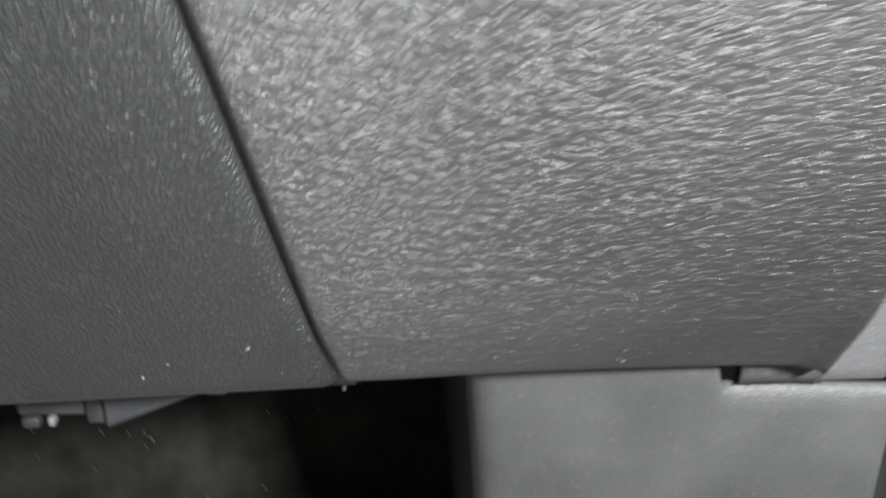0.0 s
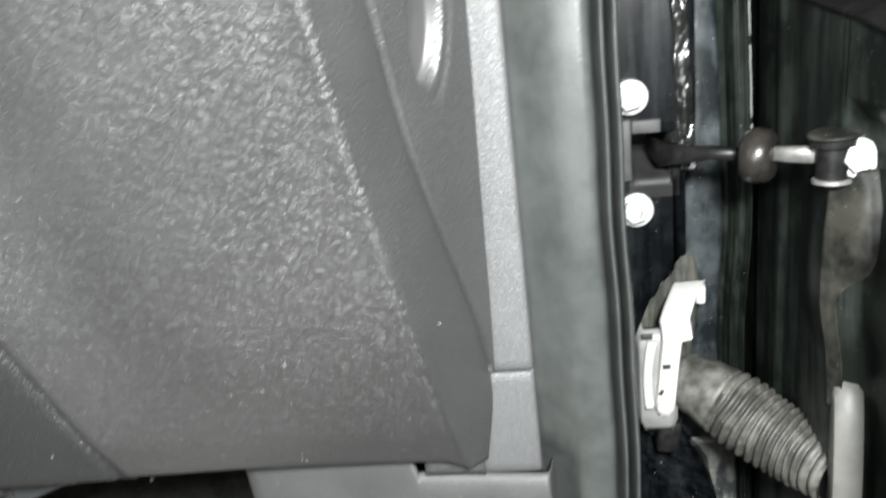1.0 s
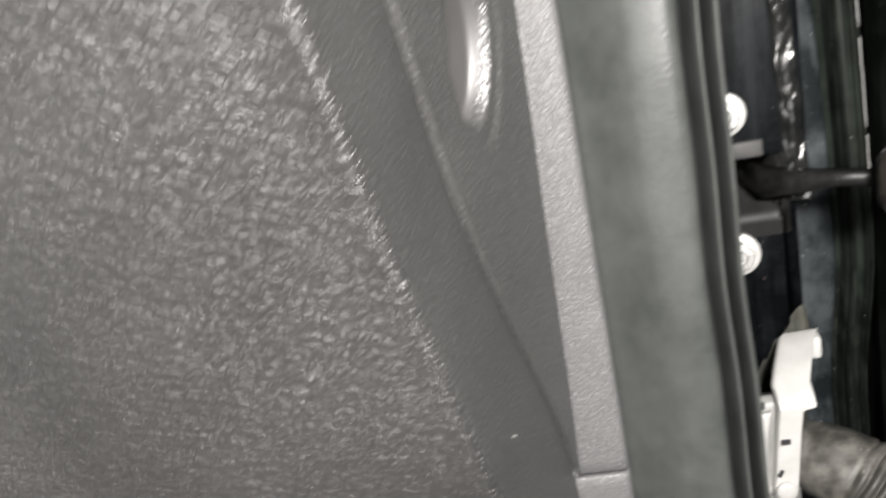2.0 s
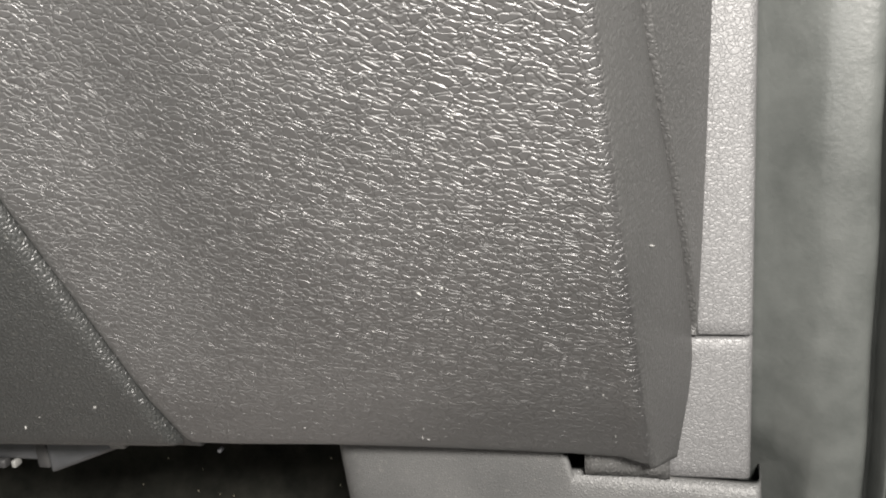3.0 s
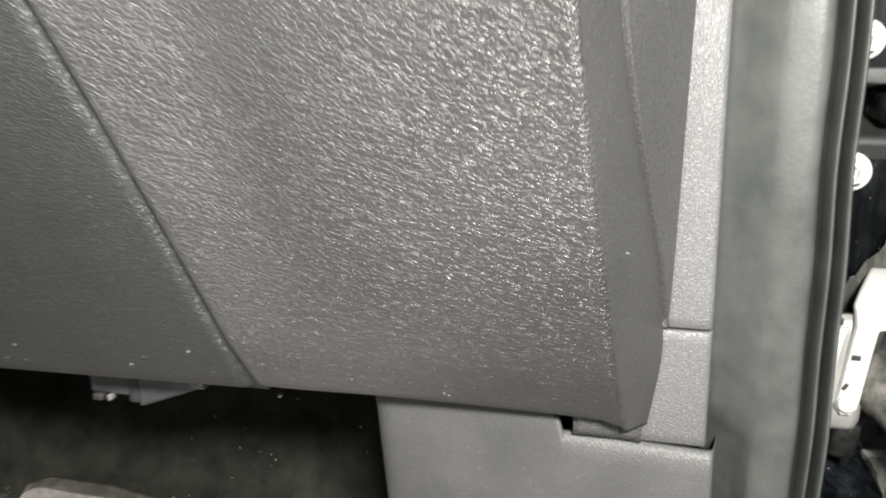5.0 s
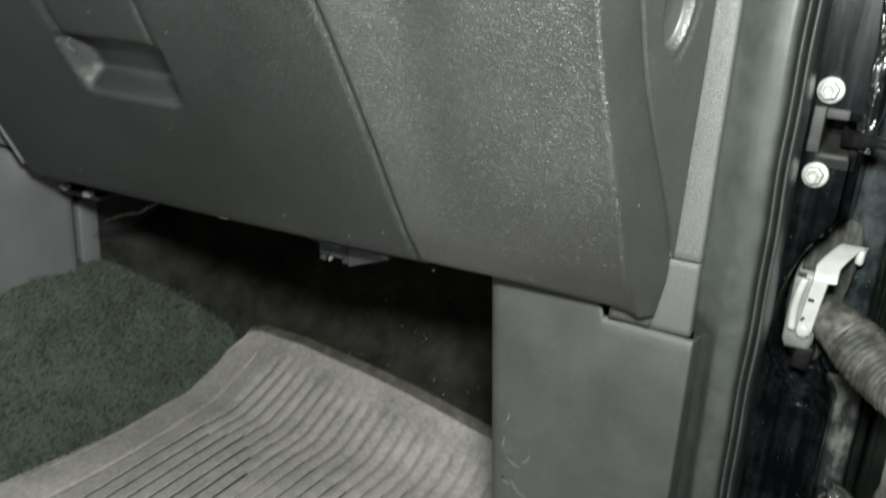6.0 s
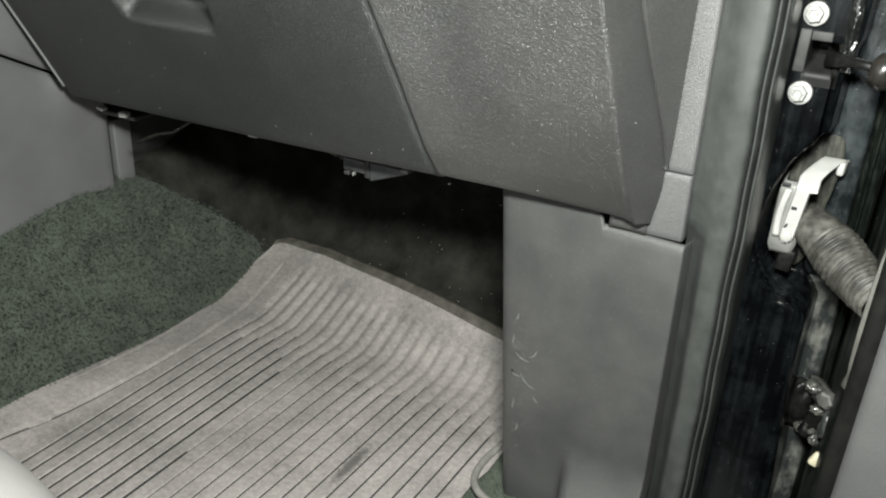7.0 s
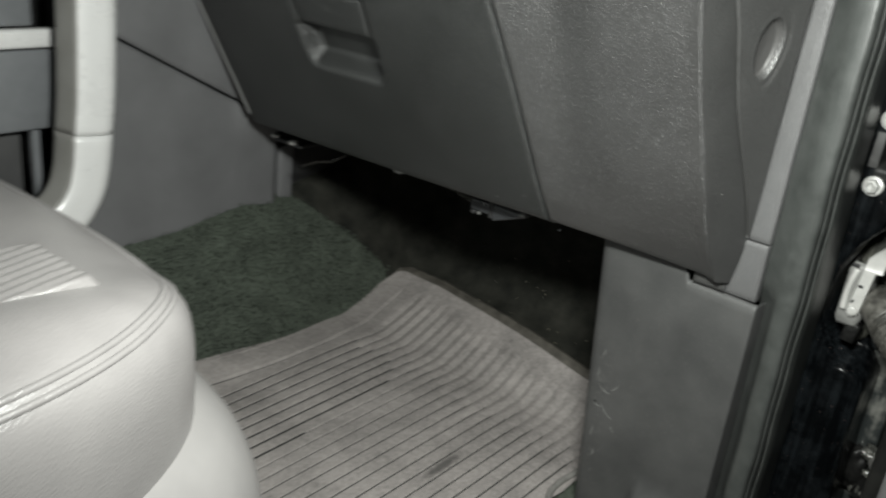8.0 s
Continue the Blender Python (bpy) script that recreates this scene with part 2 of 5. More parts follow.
def mat_rubber():
    """Ribbed floor mat: dark rubber under a coat of trodden grey-brown dust, cleaner in patches."""
    m, nt, b = nodes_of("dusty_mat_rubber")
    v = coords(nt)
    n1 = add(nt, "ShaderNodeTexNoise", Scale=15.0, Detail=9.0, Roughness=0.72)
    n2 = add(nt, "ShaderNodeTexNoise", Scale=190.0, Detail=5.0, Roughness=0.75)
    for n in (n1, n2):
        nt.links.new(v, n.inputs["Vector"])
    a = ramp(nt, n1.outputs["Fac"], (0.150, 0.141, 0.136), (0.47, 0.434, 0.417), 0.33, 0.67)
    c = ramp(nt, n2.outputs["Fac"], (0.12, 0.113, 0.109), (0.52, 0.480, 0.460), 0.28, 0.78)
    mx = nt.nodes.new("ShaderNodeMixRGB")
    mx.inputs["Fac"].default_value = 0.52
    nt.links.new(a, mx.inputs["Color1"])
    nt.links.new(c, mx.inputs["Color2"])
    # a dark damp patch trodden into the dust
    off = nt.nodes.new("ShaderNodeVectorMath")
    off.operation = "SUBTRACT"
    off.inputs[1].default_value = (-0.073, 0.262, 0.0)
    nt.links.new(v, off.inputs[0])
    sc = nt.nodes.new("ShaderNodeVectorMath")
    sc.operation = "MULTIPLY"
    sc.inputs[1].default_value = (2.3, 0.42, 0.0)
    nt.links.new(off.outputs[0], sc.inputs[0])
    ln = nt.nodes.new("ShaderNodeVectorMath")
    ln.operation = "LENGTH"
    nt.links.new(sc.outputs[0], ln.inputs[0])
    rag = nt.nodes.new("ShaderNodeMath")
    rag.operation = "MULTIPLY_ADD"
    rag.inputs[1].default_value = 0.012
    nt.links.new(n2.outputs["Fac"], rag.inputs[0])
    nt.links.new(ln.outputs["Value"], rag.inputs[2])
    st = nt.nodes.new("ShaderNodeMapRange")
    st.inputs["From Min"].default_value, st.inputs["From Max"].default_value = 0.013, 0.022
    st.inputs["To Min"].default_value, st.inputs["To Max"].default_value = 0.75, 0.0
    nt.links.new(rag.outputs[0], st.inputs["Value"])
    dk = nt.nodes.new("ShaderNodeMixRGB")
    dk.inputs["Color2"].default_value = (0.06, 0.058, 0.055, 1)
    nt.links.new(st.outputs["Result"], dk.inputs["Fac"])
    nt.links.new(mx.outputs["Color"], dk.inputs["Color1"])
    nt.links.new(dk.outputs["Color"], b.inputs["Base Color"])
    bp = add(nt, "ShaderNodeBump", Strength=1.0, Distance=0.0004)
    nt.links.new(n2.outputs["Fac"], bp.inputs["Height"])
    nt.links.new(bp.outputs["Normal"], b.inputs["Normal"])
    b.inputs["Roughness"].default_value = 0.62
    return m


def mat_pile(name, tint):
    m, nt, b = nodes_of(name)
    geo = nt.nodes.new("ShaderNodeNewGeometry")
    n1 = add(nt, "ShaderNodeTexNoise", Scale=26.0, Detail=7.0, Roughness=0.75)
    nt.links.new(coords(nt), n1.inputs["Vector"])
    mul = nt.nodes.new("ShaderNodeMath")
    mul.operation = "MULTIPLY_ADD"
    mul.inputs[1].default_value = 0.6
    nt.links.new(geo.outputs["Random Per Island"], mul.inputs[0])
    nt.links.new(n1.outputs["Fac"], mul.inputs[2])
    lo, hi = tuple(0.16 * t for t in tint), tuple(3.0 * t for t in tint)
    nt.links.new(ramp(nt, mul.outputs[0], lo, hi, 0.35, 1.15), b.inputs["Base Color"])
    b.inputs["Roughness"].default_value = 0.85
    b.inputs["Specular IOR Level"].default_value = 0.2
    n2 = add(nt, "ShaderNodeTexNoise", Scale=700.0, Detail=3.0)
    nt.links.new(coords(nt), n2.inputs["Vector"])
    bp = add(nt, "ShaderNodeBump", Strength=1.0, Distance=0.0015)
    nt.links.new(n2.outputs["Fac"], bp.inputs["Height"])
    nt.links.new(bp.outputs["Normal"], b.inputs["Normal"])
    return m


M_MAT = mat_rubber()
M_CARPET = mat_pile("dark_carpet", (0.035, 0.041, 0.033))


# ---- building helpers ----
def thing(name, loc, label, category, group="", kind=""):
    e = new(name)
    e.location = loc
    e.empty_display_size = 0.05
    return tagged(e, label, category, group, kind)


def finish(name, me, material, parent=None, label="", smooth=True):
    me.materials.append(material)
    if smooth:
        me.shade_smooth()
    ob = new(name, me)
    if parent is not None:
        ob.parent = parent
        if parent.type == "EMPTY":
            ob.matrix_parent_inverse = Matrix.Translation(-parent.location)
    if label:
        ob["label"] = label
    return ob


def part(name, bm, material, parent=None, label="", smooth=True, sharp=None):
    """Links a bmesh as one mesh object under a thing or a part."""
    bmesh.ops.recalc_face_normals(bm, faces=bm.faces)
    if sharp:
        for e in bm.edges:
            if len(e.link_faces) == 2 and e.calc_face_angle() > radians(sharp):
                e.smooth = False
    me = bpy.data.meshes.new(name)
    bm.to_mesh(me)
    bm.free()
    return finish(name, me, material, parent, label, smooth)


def sheet(rows, thick=(0, 0.004, 0)):
    """A solid sheet over a grid of points (rows of equal length), thickened by the vector."""
    bm = bmesh.new()
    t = Vector(thick)
    f = [[bm.verts.new(p) for p in r] for r in rows]
    k = [[bm.verts.new(Vector(p) + t) for p in r] for r in rows]
    n, w = len(rows), len(rows[0])
    for i in range(n - 1):
        for j in range(w - 1):
            bm.faces.new((f[i][j], f[i][j + 1], f[i + 1][j + 1], f[i + 1][j]))
            bm.faces.new((k[i][j], k[i + 1][j], k[i + 1][j + 1], k[i][j + 1]))
    for i in range(n - 1):
        for j in (0, w - 1):
            bm.faces.new((f[i][j], f[i + 1][j], k[i + 1][j], k[i][j]))
    for j in range(w - 1):
        for i in (0, n - 1):
            bm.faces.new((f[i][j], f[i][j + 1], k[i][j + 1], k[i][j]))
    return bm


def box(lo, hi, bevel=0.002, seg=2):
    bm = bmesh.new()
    bmesh.ops.create_cube(bm, size=1)
    c = [(a + b) / 2 for a, b in zip(lo, hi)]
    s = [b - a for a, b in zip(lo, hi)]
    for v in bm.verts:
        v.co = Vector((c[i] + v.co[i] * s[i] for i in range(3)))
    if bevel:
        bmesh.ops.bevel(bm, geom=bm.edges[:], offset=bevel, segments=seg, affect="EDGES", profile=0.5)
    return bm


def moved(bm, m):
    bmesh.ops.transform(bm, matrix=m, verts=bm.verts[:])
    return bm


def tube(path, radii, seg=16, cap=True):
    """A swept tube along points, with a radius for each."""
    bm = bmesh.new()
    path = [Vector(p) for p in path]
    if not isinstance(radii, (list, tuple)):
        radii = [radii] * len(path)
    rings, up = [], None
    for i, p in enumerate(path):
        d = (path[min(i + 1, len(path) - 1)] - path[max(i - 1, 0)]).normalized()
        if up is None:
            up = d.orthogonal().normalized()
        up = (up - d * up.dot(d)).normalized()
        side = d.cross(up)
        rings.append([bm.verts.new(p + radii[i] * (math.cos(a) * up + math.sin(a) * side))
                      for a in (2 * math.pi * k / seg for k in range(seg))])
    for a, b in zip(rings, rings[1:]):
        for k in range(seg):
            bm.faces.new((a[k], a[(k + 1) % seg], b[(k + 1) % seg], b[k]))
    if cap:
        bm.faces.new(rings[0][::-1])
        bm.faces.new(rings[-1])
    return bm


def turned(profile, seg=24):
    """A body turned about z from (radius, height) pairs."""
    bm = bmesh.new()
    rings = [[bm.verts.new((r * math.cos(2 * math.pi * k / seg), r * math.sin(2 * math.pi * k / seg), z)) for k in range(seg)] for r, z in profile]
    for a, b in zip(rings, rings[1:]):
        for k in range(seg):
            bm.faces.new((a[k], a[(k + 1) % seg], b[(k + 1) % seg], b[k]))
    bm.faces.new(rings[0][::-1])
    bm.faces.new(rings[-1])
    return bm


def smooth(t):
    t = min(max(t, 0.0), 1.0)
    return t * t * (3 - 2 * t)


def spline(xs, ys, x):
    """Catmull-Rom through knots, straight beyond the ends."""
    if x <= xs[0]:
        return ys[0] + (x - xs[0]) * (ys[1] - ys[0]) / (xs[1] - xs[0])
    if x >= xs[-1]:
        return ys[-1] + (x - xs[-1]) * (ys[-1] - ys[-2]) / (xs[-1] - xs[-2])
    i = max(k for k in range(len(xs) - 1) if xs[k] <= x)
    h = xs[i + 1] - xs[i]
    m = lambda k: (ys[min(k + 1, len(xs) - 1)] - ys[max(k - 1, 0)]) / (xs[min(k + 1, len(xs) - 1)] - xs[max(k - 1, 0)])
    t = (x - xs[i]) / h
    return ((2 * t**3 - 3 * t**2 + 1) * ys[i] + (t**3 - 2 * t**2 + t) * h * m(i)
            + (3 * t**2 - 2 * t**3) * ys[i + 1] + (t**3 - t**2) * h * m(i + 1))


def lin(xs, ys, x):
    return float(np.interp(x, xs, ys))


def steps(a, b, n):
    return [a + (b - a) * i / (n - 1) for i in range(n)]


def fillet(points, r, seg=6):
    """Rounds the inner corners of a polyline of points."""
    pts = [Vector(p) for p in points]
    out = [pts[0]]
    for a, b, c in zip(pts, pts[1:], pts[2:]):
        ra = min(r, (a - b).length * 0.45, (c - b).length * 0.45)
        p, q = b + (a - b).normalized() * ra, b + (c - b).normalized() * ra
        for k in range(seg + 1):
            t = k / seg
            out.append(p * (1 - t) ** 2 + b * 2 * t * (1 - t) + q * t * t)
    return out + [pts[-1]]


# ---- the assumed garage around the car, out of view ----
def room():
    g = part("floor", box((-3.2, -4.2, -0.52), (2.6, 3.2, -0.42), 0.0), M_CONCRETE, None, "", False)
    tagged(g, "bare grey concrete garage floor under the car", "floor", kind="structure")
    c = part("ceiling", box((-3.2, -4.2, 2.5), (2.6, 3.2, 2.6), 0.0), M_WALL, None, "", False)
    tagged(c, "plain pale garage ceiling", "ceiling", kind="structure")
    # the south wall leaves an added opening for the rear fill lamp
    for name, lo, hi in (("wall_east", (2.5, -4.2, -0.42), (2.6, 3.2, 2.5)), ("wall_west", (-3.2, -4.2, -0.42), (-3.1, 3.2, 2.5)),
                         ("wall_north", (-3.1, 3.1, -0.42), (2.5, 3.2, 2.5)), ("wall_south_1", (-3.1, -4.2, -0.42), (-2.8, -4.1, 2.5)), ("wall_south_2", (-0.7, -4.2, -0.42), (2.5, -4.1, 2.5)),
                         ("wall_south_3", (-2.8, -4.2, 1.68), (-0.7, -4.1, 2.5))):
        w = part(name, box(lo, hi, 0.0), M_WALL, None, "", False)
        tagged(w, "plain pale painted garage wall", "wall", kind="structure")


room()


# ---- dashboard ----
DX = [-0.46, -0.2, 0.0, 0.05, 0.12, 0.153]
DZ = [0.345, 0.40, 0.50, 0.58]
DY = [[0.277, 0.275, 0.279, 0.284, 0.288, 0.288],
      [0.255, 0.248, 0.258, 0.256, 0.254, 0.251],
      [0.213, 0.193, 0.222, 0.214, 0.207, 0.204],
      [0.176, 0.149, 0.190, 0.177, 0.164, 0.158]]


def dash_y(x, z):
    """Depth of the padded face: it leans back to the knees and stands upright above 0.58, over a small ledge."""
    col = [spline(DX, row, x) for row in DY]
    if z > 0.58:
        shelf = 0.026 * smooth((0.127 - x) / 0.008) * smooth((z - 0.5805) / 0.007)
        return col[3] - 0.005 * (1 - math.exp(-(z - 0.58) / 0.01)) - 0.02 * (z - 0.58) + shelf
    return spline(DZ, col, z)


def dash_bottom(x):
    return lin((-0.45, 0.0, 0.08, 0.14, 0.16), (0.3445, 0.3525, 0.3505, 0.3488, 0.3470), x)


def seam_x(z):
    return -0.0062 - 0.222 * (z - 0.35)


def lid_left_x(z):
    return -0.409 - 0.23 * (z - 0.354)


RZ = [0.34, 0.387, 0.50, 0.55, 0.585, 0.62, 0.72]


def ridge(z):
    return Vector((spline(RZ, [0.150, 0.1455, 0.134, 0.1328, 0.1340, 0.1345, 0.133], z), spline(RZ, [0.288, 0.257, 0.204, 0.176, 0.157, 0.150, 0.146], z), z))


def cap_left(z):
    return Vector((spline(RZ, [0.158, 0.1629, 0.144, 0.1400, 0.1375, 0.1365, 0.134], z), spline(RZ, [0.2955, 0.2965, 0.246, 0.222, 0.203, 0.197, 0.193], z), z))


def cap_right(z):
    return Vector((spline(RZ, [0.1600, 0.1640, 0.1664, 0.167, 0.168, 0.169, 0.171], z), spline(RZ, [0.297, 0.299, 0.291, 0.2865, 0.2835, 0.280, 0.272], z), z))


def dashboard():
    d = thing("dashboard", (0, 0.4, 0.34), "charcoal grained plastic dashboard over the footwell", "dashboard")
    # knee panel with its folded right end
    rows = []
    zs = [0.0, 0.0015, 0.004] + [0.008 + k * 0.004 for k in range(50)] + [0.2095 + k * 0.0022 for k in range(24)] + [0.263 + 0.012 * k for k in range(12)]
    for dz in zs:
        row = []
        z = 0.346 + dz
        s = seam_x(min(z, 0.575)) + 0.0008
        r, e = ridge(z), cap_left(z) - Vector((0.0002, 0.0006, 0))
        xs = [s, s + 0.0007, s + 0.002] + steps(s + 0.004, r.x - 0.0085, 44)
        pts = []
        for i, x in enumerate(xs):
            y = dash_y(x, z) + (0.0030, 0.0010, 0.0002)[i] * (i < 3) if i < 3 else dash_y(x, z)
            pts.append(Vector((x, y, z)))
        fold = fillet([pts[-1], r, r.lerp(e, 0.97)], 0.0085, 7)
        n_face = len(pts) + 4
        pts += fold[1:]
        last = pts[-1]
        pts += [last + Vector((0.0000, 0.0012, 0)), last + Vector((-0.003, 0.004, 0)), last + Vector((-0.006, 0.02, 0))]
        if dz < 0.008:
            k = (0.0042, 0.0016, 0.0004)[zs.index(dz)]
            pts = [p + Vector((0, k if q < n_face else 0.0, 0)) for q, p in enumerate(pts)]
        # the lower hem follows the bottom line
        for p in pts:
            p.z += (dash_bottom(p.x) - 0.346) * max(0.0, 1 - dz / 0.03)
        rows.append(pts)
    knee = part("knee_panel", sheet(rows, (0, 0.004, 0.0)), M_KNEE, d, "pebbled leather-grain panel with a smoother folded end")
    knee.data.materials.append(M_CAP)
    for f in knee.data.polygons:
        c = f.center
        if c.x > ridge(c.z).x + 0.0004 or c.z > 0.582:
            f.material_index = 1
    # plain upper face above the glovebox
    rows = [[(x, dash_y(x, z) + (0.003 if z < 0.576 else 0.0), z) for x in steps(-0.43, seam_x(0.575) + 0.0002, 26)] for z in [0.5755, 0.577, 0.5785] + steps(0.58, 0.60, 12) + steps(0.61, 0.75, 8)]
    part("upper_panel", sheet(rows), M_CAP, d)
    rows = [[(seam_x(z) + k, dash_y(seam_x(z), z) + 0.0042, z) for k in (-0.006, 0.0, 0.006)] for z in steps(0.352, 0.575, 20)]
    part("seam_backing", sheet(rows, (0, 0.003, 0)), M_LID, d)
    # bright trim set into the upper face, with a rounded corner
    rows = []
    for v in steps(0, 1, 24):
        row = []
        for u in steps(0, 1, 50):
            z = 0.5855 + 0.13 * v
            hi = 0.1150 + 0.003 * v
            rr = 0.014
            over = max(0.0, rr - (z - 0.5855))
            xr = hi - (rr - math.sqrt(max(0.0, rr * rr - over * over)))
            x = -0.42 + (xr + 0.42) * u
            edge = min(u * 0.5, (1 - u) * 0.52, v * 0.13, (1 - v) * 0.13)
            row.append((x, dash_y(x, z) - 0.0045 * smooth(edge / 0.004) + 0.001, z))
        rows.append(row)
    part("trim_panel", sheet(rows, (0, 0.004, 0)), M_INLAY, d, "smooth silver-painted inlay")
    # removable end cover with its finger recess
    rows = []
    cx, cz, ax, az = 0.48, 0.5395, 0.195, 0.0210
    zs = steps(0.3885, 0.512, 26)[:-1] + steps(0.512, 0.567, 92) + steps(0.567, 0.735, 30)[1:]
    inner = set()
    for z in zs:
        a, b = cap_left(z) + Vector((0.0006, 0.0012, 0)), cap_right(z)
        d1 = (b - a).normalized()
        nrm = Vector((-d1.y, d1.x, 0))
        row = []
        for k in range(131):
            u = k / 130
            p = a.lerp(b, u)
            du, dz = (u - cx - 0.085 * (z - cz) / az) / ax, (z - cz) / az
            q = math.hypot(du, dz)
            # crisp on one side, rounded on the other with a shallow dish round it
            side = (du - 0.35 * dz) / max(q, 0.3)
            soft = 0.05 + 0.12 * (1 + du / max(q, 0.2))
            depth = 0.0054 * smooth((1.0 + soft * 0.5 - q) / soft) + 0.0014 * max(0.0, 1 - q * q)
            depth += 0.0010 * smooth((1.62 - q) / 0.30) * (0.45 + 0.55 * max(-0.5, min(1.0, side)))
            depth += 0.0012 * smooth(1 - u / 0.014) + 0.001 * smooth(1 - (1 - u) / 0.05)
            depth -= 0.0011 * smooth(1 - abs(u - 0.020) / 0.015)
            if q < 0.99:
                inner.add((len(rows), k))
            row.append(p + nrm * depth)
        row.append(b + nrm * 0.006 + d1 * 0.001)
        rows.append(row)
    cover = part("end_cover", sheet(rows, (-0.003, 0.001, 0)), M_CAP, d, "fine-grained end cover with oval finger recess")
    cover.data.materials.append(M_RECESS)
    for i, k in inner:
        cover.data.polygons[2 * (i * 131 + k)].material_index = 1
    # lower return of the folded end, set behind the hem
    part("end_return", sheet([[(x, 0.2978 - 0.0012 * smooth((x - 0.148) / 0.01), z) for x in steps(0.1285, 0.1562, 8)] for z in steps(0.3376, 0.3540, 6)], (0, 0.002, 0)), M_CAP, d)
    # carcass behind the panels, hollow towards the footwell
    part("carcass", box((-0.44, 0.505, 0.395), (0.10, 0.70, 0.55), 0.004), M_BLACK, d)
    part("top_pad", box((-0.80, 0.168, 0.745), (0.16, 0.86, 0.775), 0.012, 3), M_CAP, d)
    part("end_wall", box((0.085, 0.31, 0.36), (0.128, 0.66, 0.745), 0.004), M_BLACK, d)
    return d


def glovebox():
    g = thing("glovebox", (-0.2, 0.3, 0.345), "closed charcoal plastic glovebox with a recessed pull", "glovebox")
    rows = []
    zs = [0.0, 0.0012, 0.0035] + steps(0.007, 0.227, 104)
    for i, dz in enumerate(zs):
        row = []
        z0 = 0.347 + dz
        xl, xr = lid_left_x(z0), seam_x(z0) - 0.0008
        us = [0, 0.002, 0.006] + steps(0.012, 0.988, 150) + [0.994, 0.998, 1]
        for j, u in enumerate(us):
            x = xl + (xr - xl) * u
            z = z0 + (dash_bottom(x) - 0.347) * max(0.0, 1 - dz / 0.05)
            back = (0.0045, 0.0016, 0.0004)[min(j, len(us) - 1 - j)] if min(j, len(us) - 1 - j) < 3 else 0.0
            back += (0.0045, 0.0016, 0.0004)[i] if i < 3 else 0.0
            back += 0.003 * smooth((z - 0.572) / 0.002)
            # the pull: a scoop with a sloping floor under a flap
            sx = smooth((x + 0.268 + 0.10 * (z - 0.445)) / 0.011) * smooth((-0.166 - x + 0.02 * (z - 0.445)) / 0.014)
            scoop = smooth((z - 0.443) / 0.024) * (0.024 * smooth((0.4885 - z) / 0.002) + 0.0065 * smooth((z - 0.4865) / 0.002) * smooth((0.5232 - z) / 0.0012))
            row.append((x, dash_y(x, z) + back + sx * scoop, z))
        rows.append(row)
    lid = part("lid", sheet(rows, (0, 0.004, 0)), M_LID, g)
    rows = []
    for z in [0.4892, 0.4895, 0.4902] + steps(0.4915, 0.5190, 16) + [0.5205, 0.5212, 0.5216]:
        e = min(z - 0.4892, 0.5216 - z)
        x0, x1 = -0.2570 - 0.10 * (z - 0.445), -0.1775 + 0.02 * (z - 0.445)
        xs = [x0, x0 + 0.0004, x0 + 0.0013] + steps(x0 + 0.004, x1 - 0.004, 24) + [x1 - 0.0013, x1 - 0.0004, x1]
        rows.append([(x, dash_y(x, z) + 0.0058 - 0.0020 * smooth(min(e, x - x0, x1 - x) / 0.0016), z) for x in xs])
    part("pull_flap", sheet(rows, (0, 0.003, 0)), M_LID, lid, "hinged pull flap above the scoop")
    # thin tube, paler than the lid: the edge's gleam put into its colour
    part("edge_gleam", tube([(lid_left_x(z) - 0.0010, dash_y(lid_left_x(z), z) + 0.0006, z) for z in steps(0.356, 0.572, 40)], 0.0014, 8), M_INLAY, lid, "added pale tube for the gleam along the lid edge")
    part("bin", box((-0.40, 0.29, 0.398), (-0.02, 0.50, 0.545), 0.006), M_BLACK, g)
    return g


def wedge(lo, hi, tip, bevel):
    """A block whose +x end tapers to the given share of its height, hanging from its top face."""
    bm = box(lo, hi, 0.0)
    for v in bm.verts:
        if v.co.x > (lo[0] + hi[0]) / 2 and v.co.z < (lo[2] + hi[2]) / 2:
            v.co.z = hi[2] - (hi[2] - lo[2]) * tip
    bmesh.ops.bevel(bm, geom=bm.edges[:], offset=bevel, segments=2, affect="EDGES", profile=0.5)
    return bm


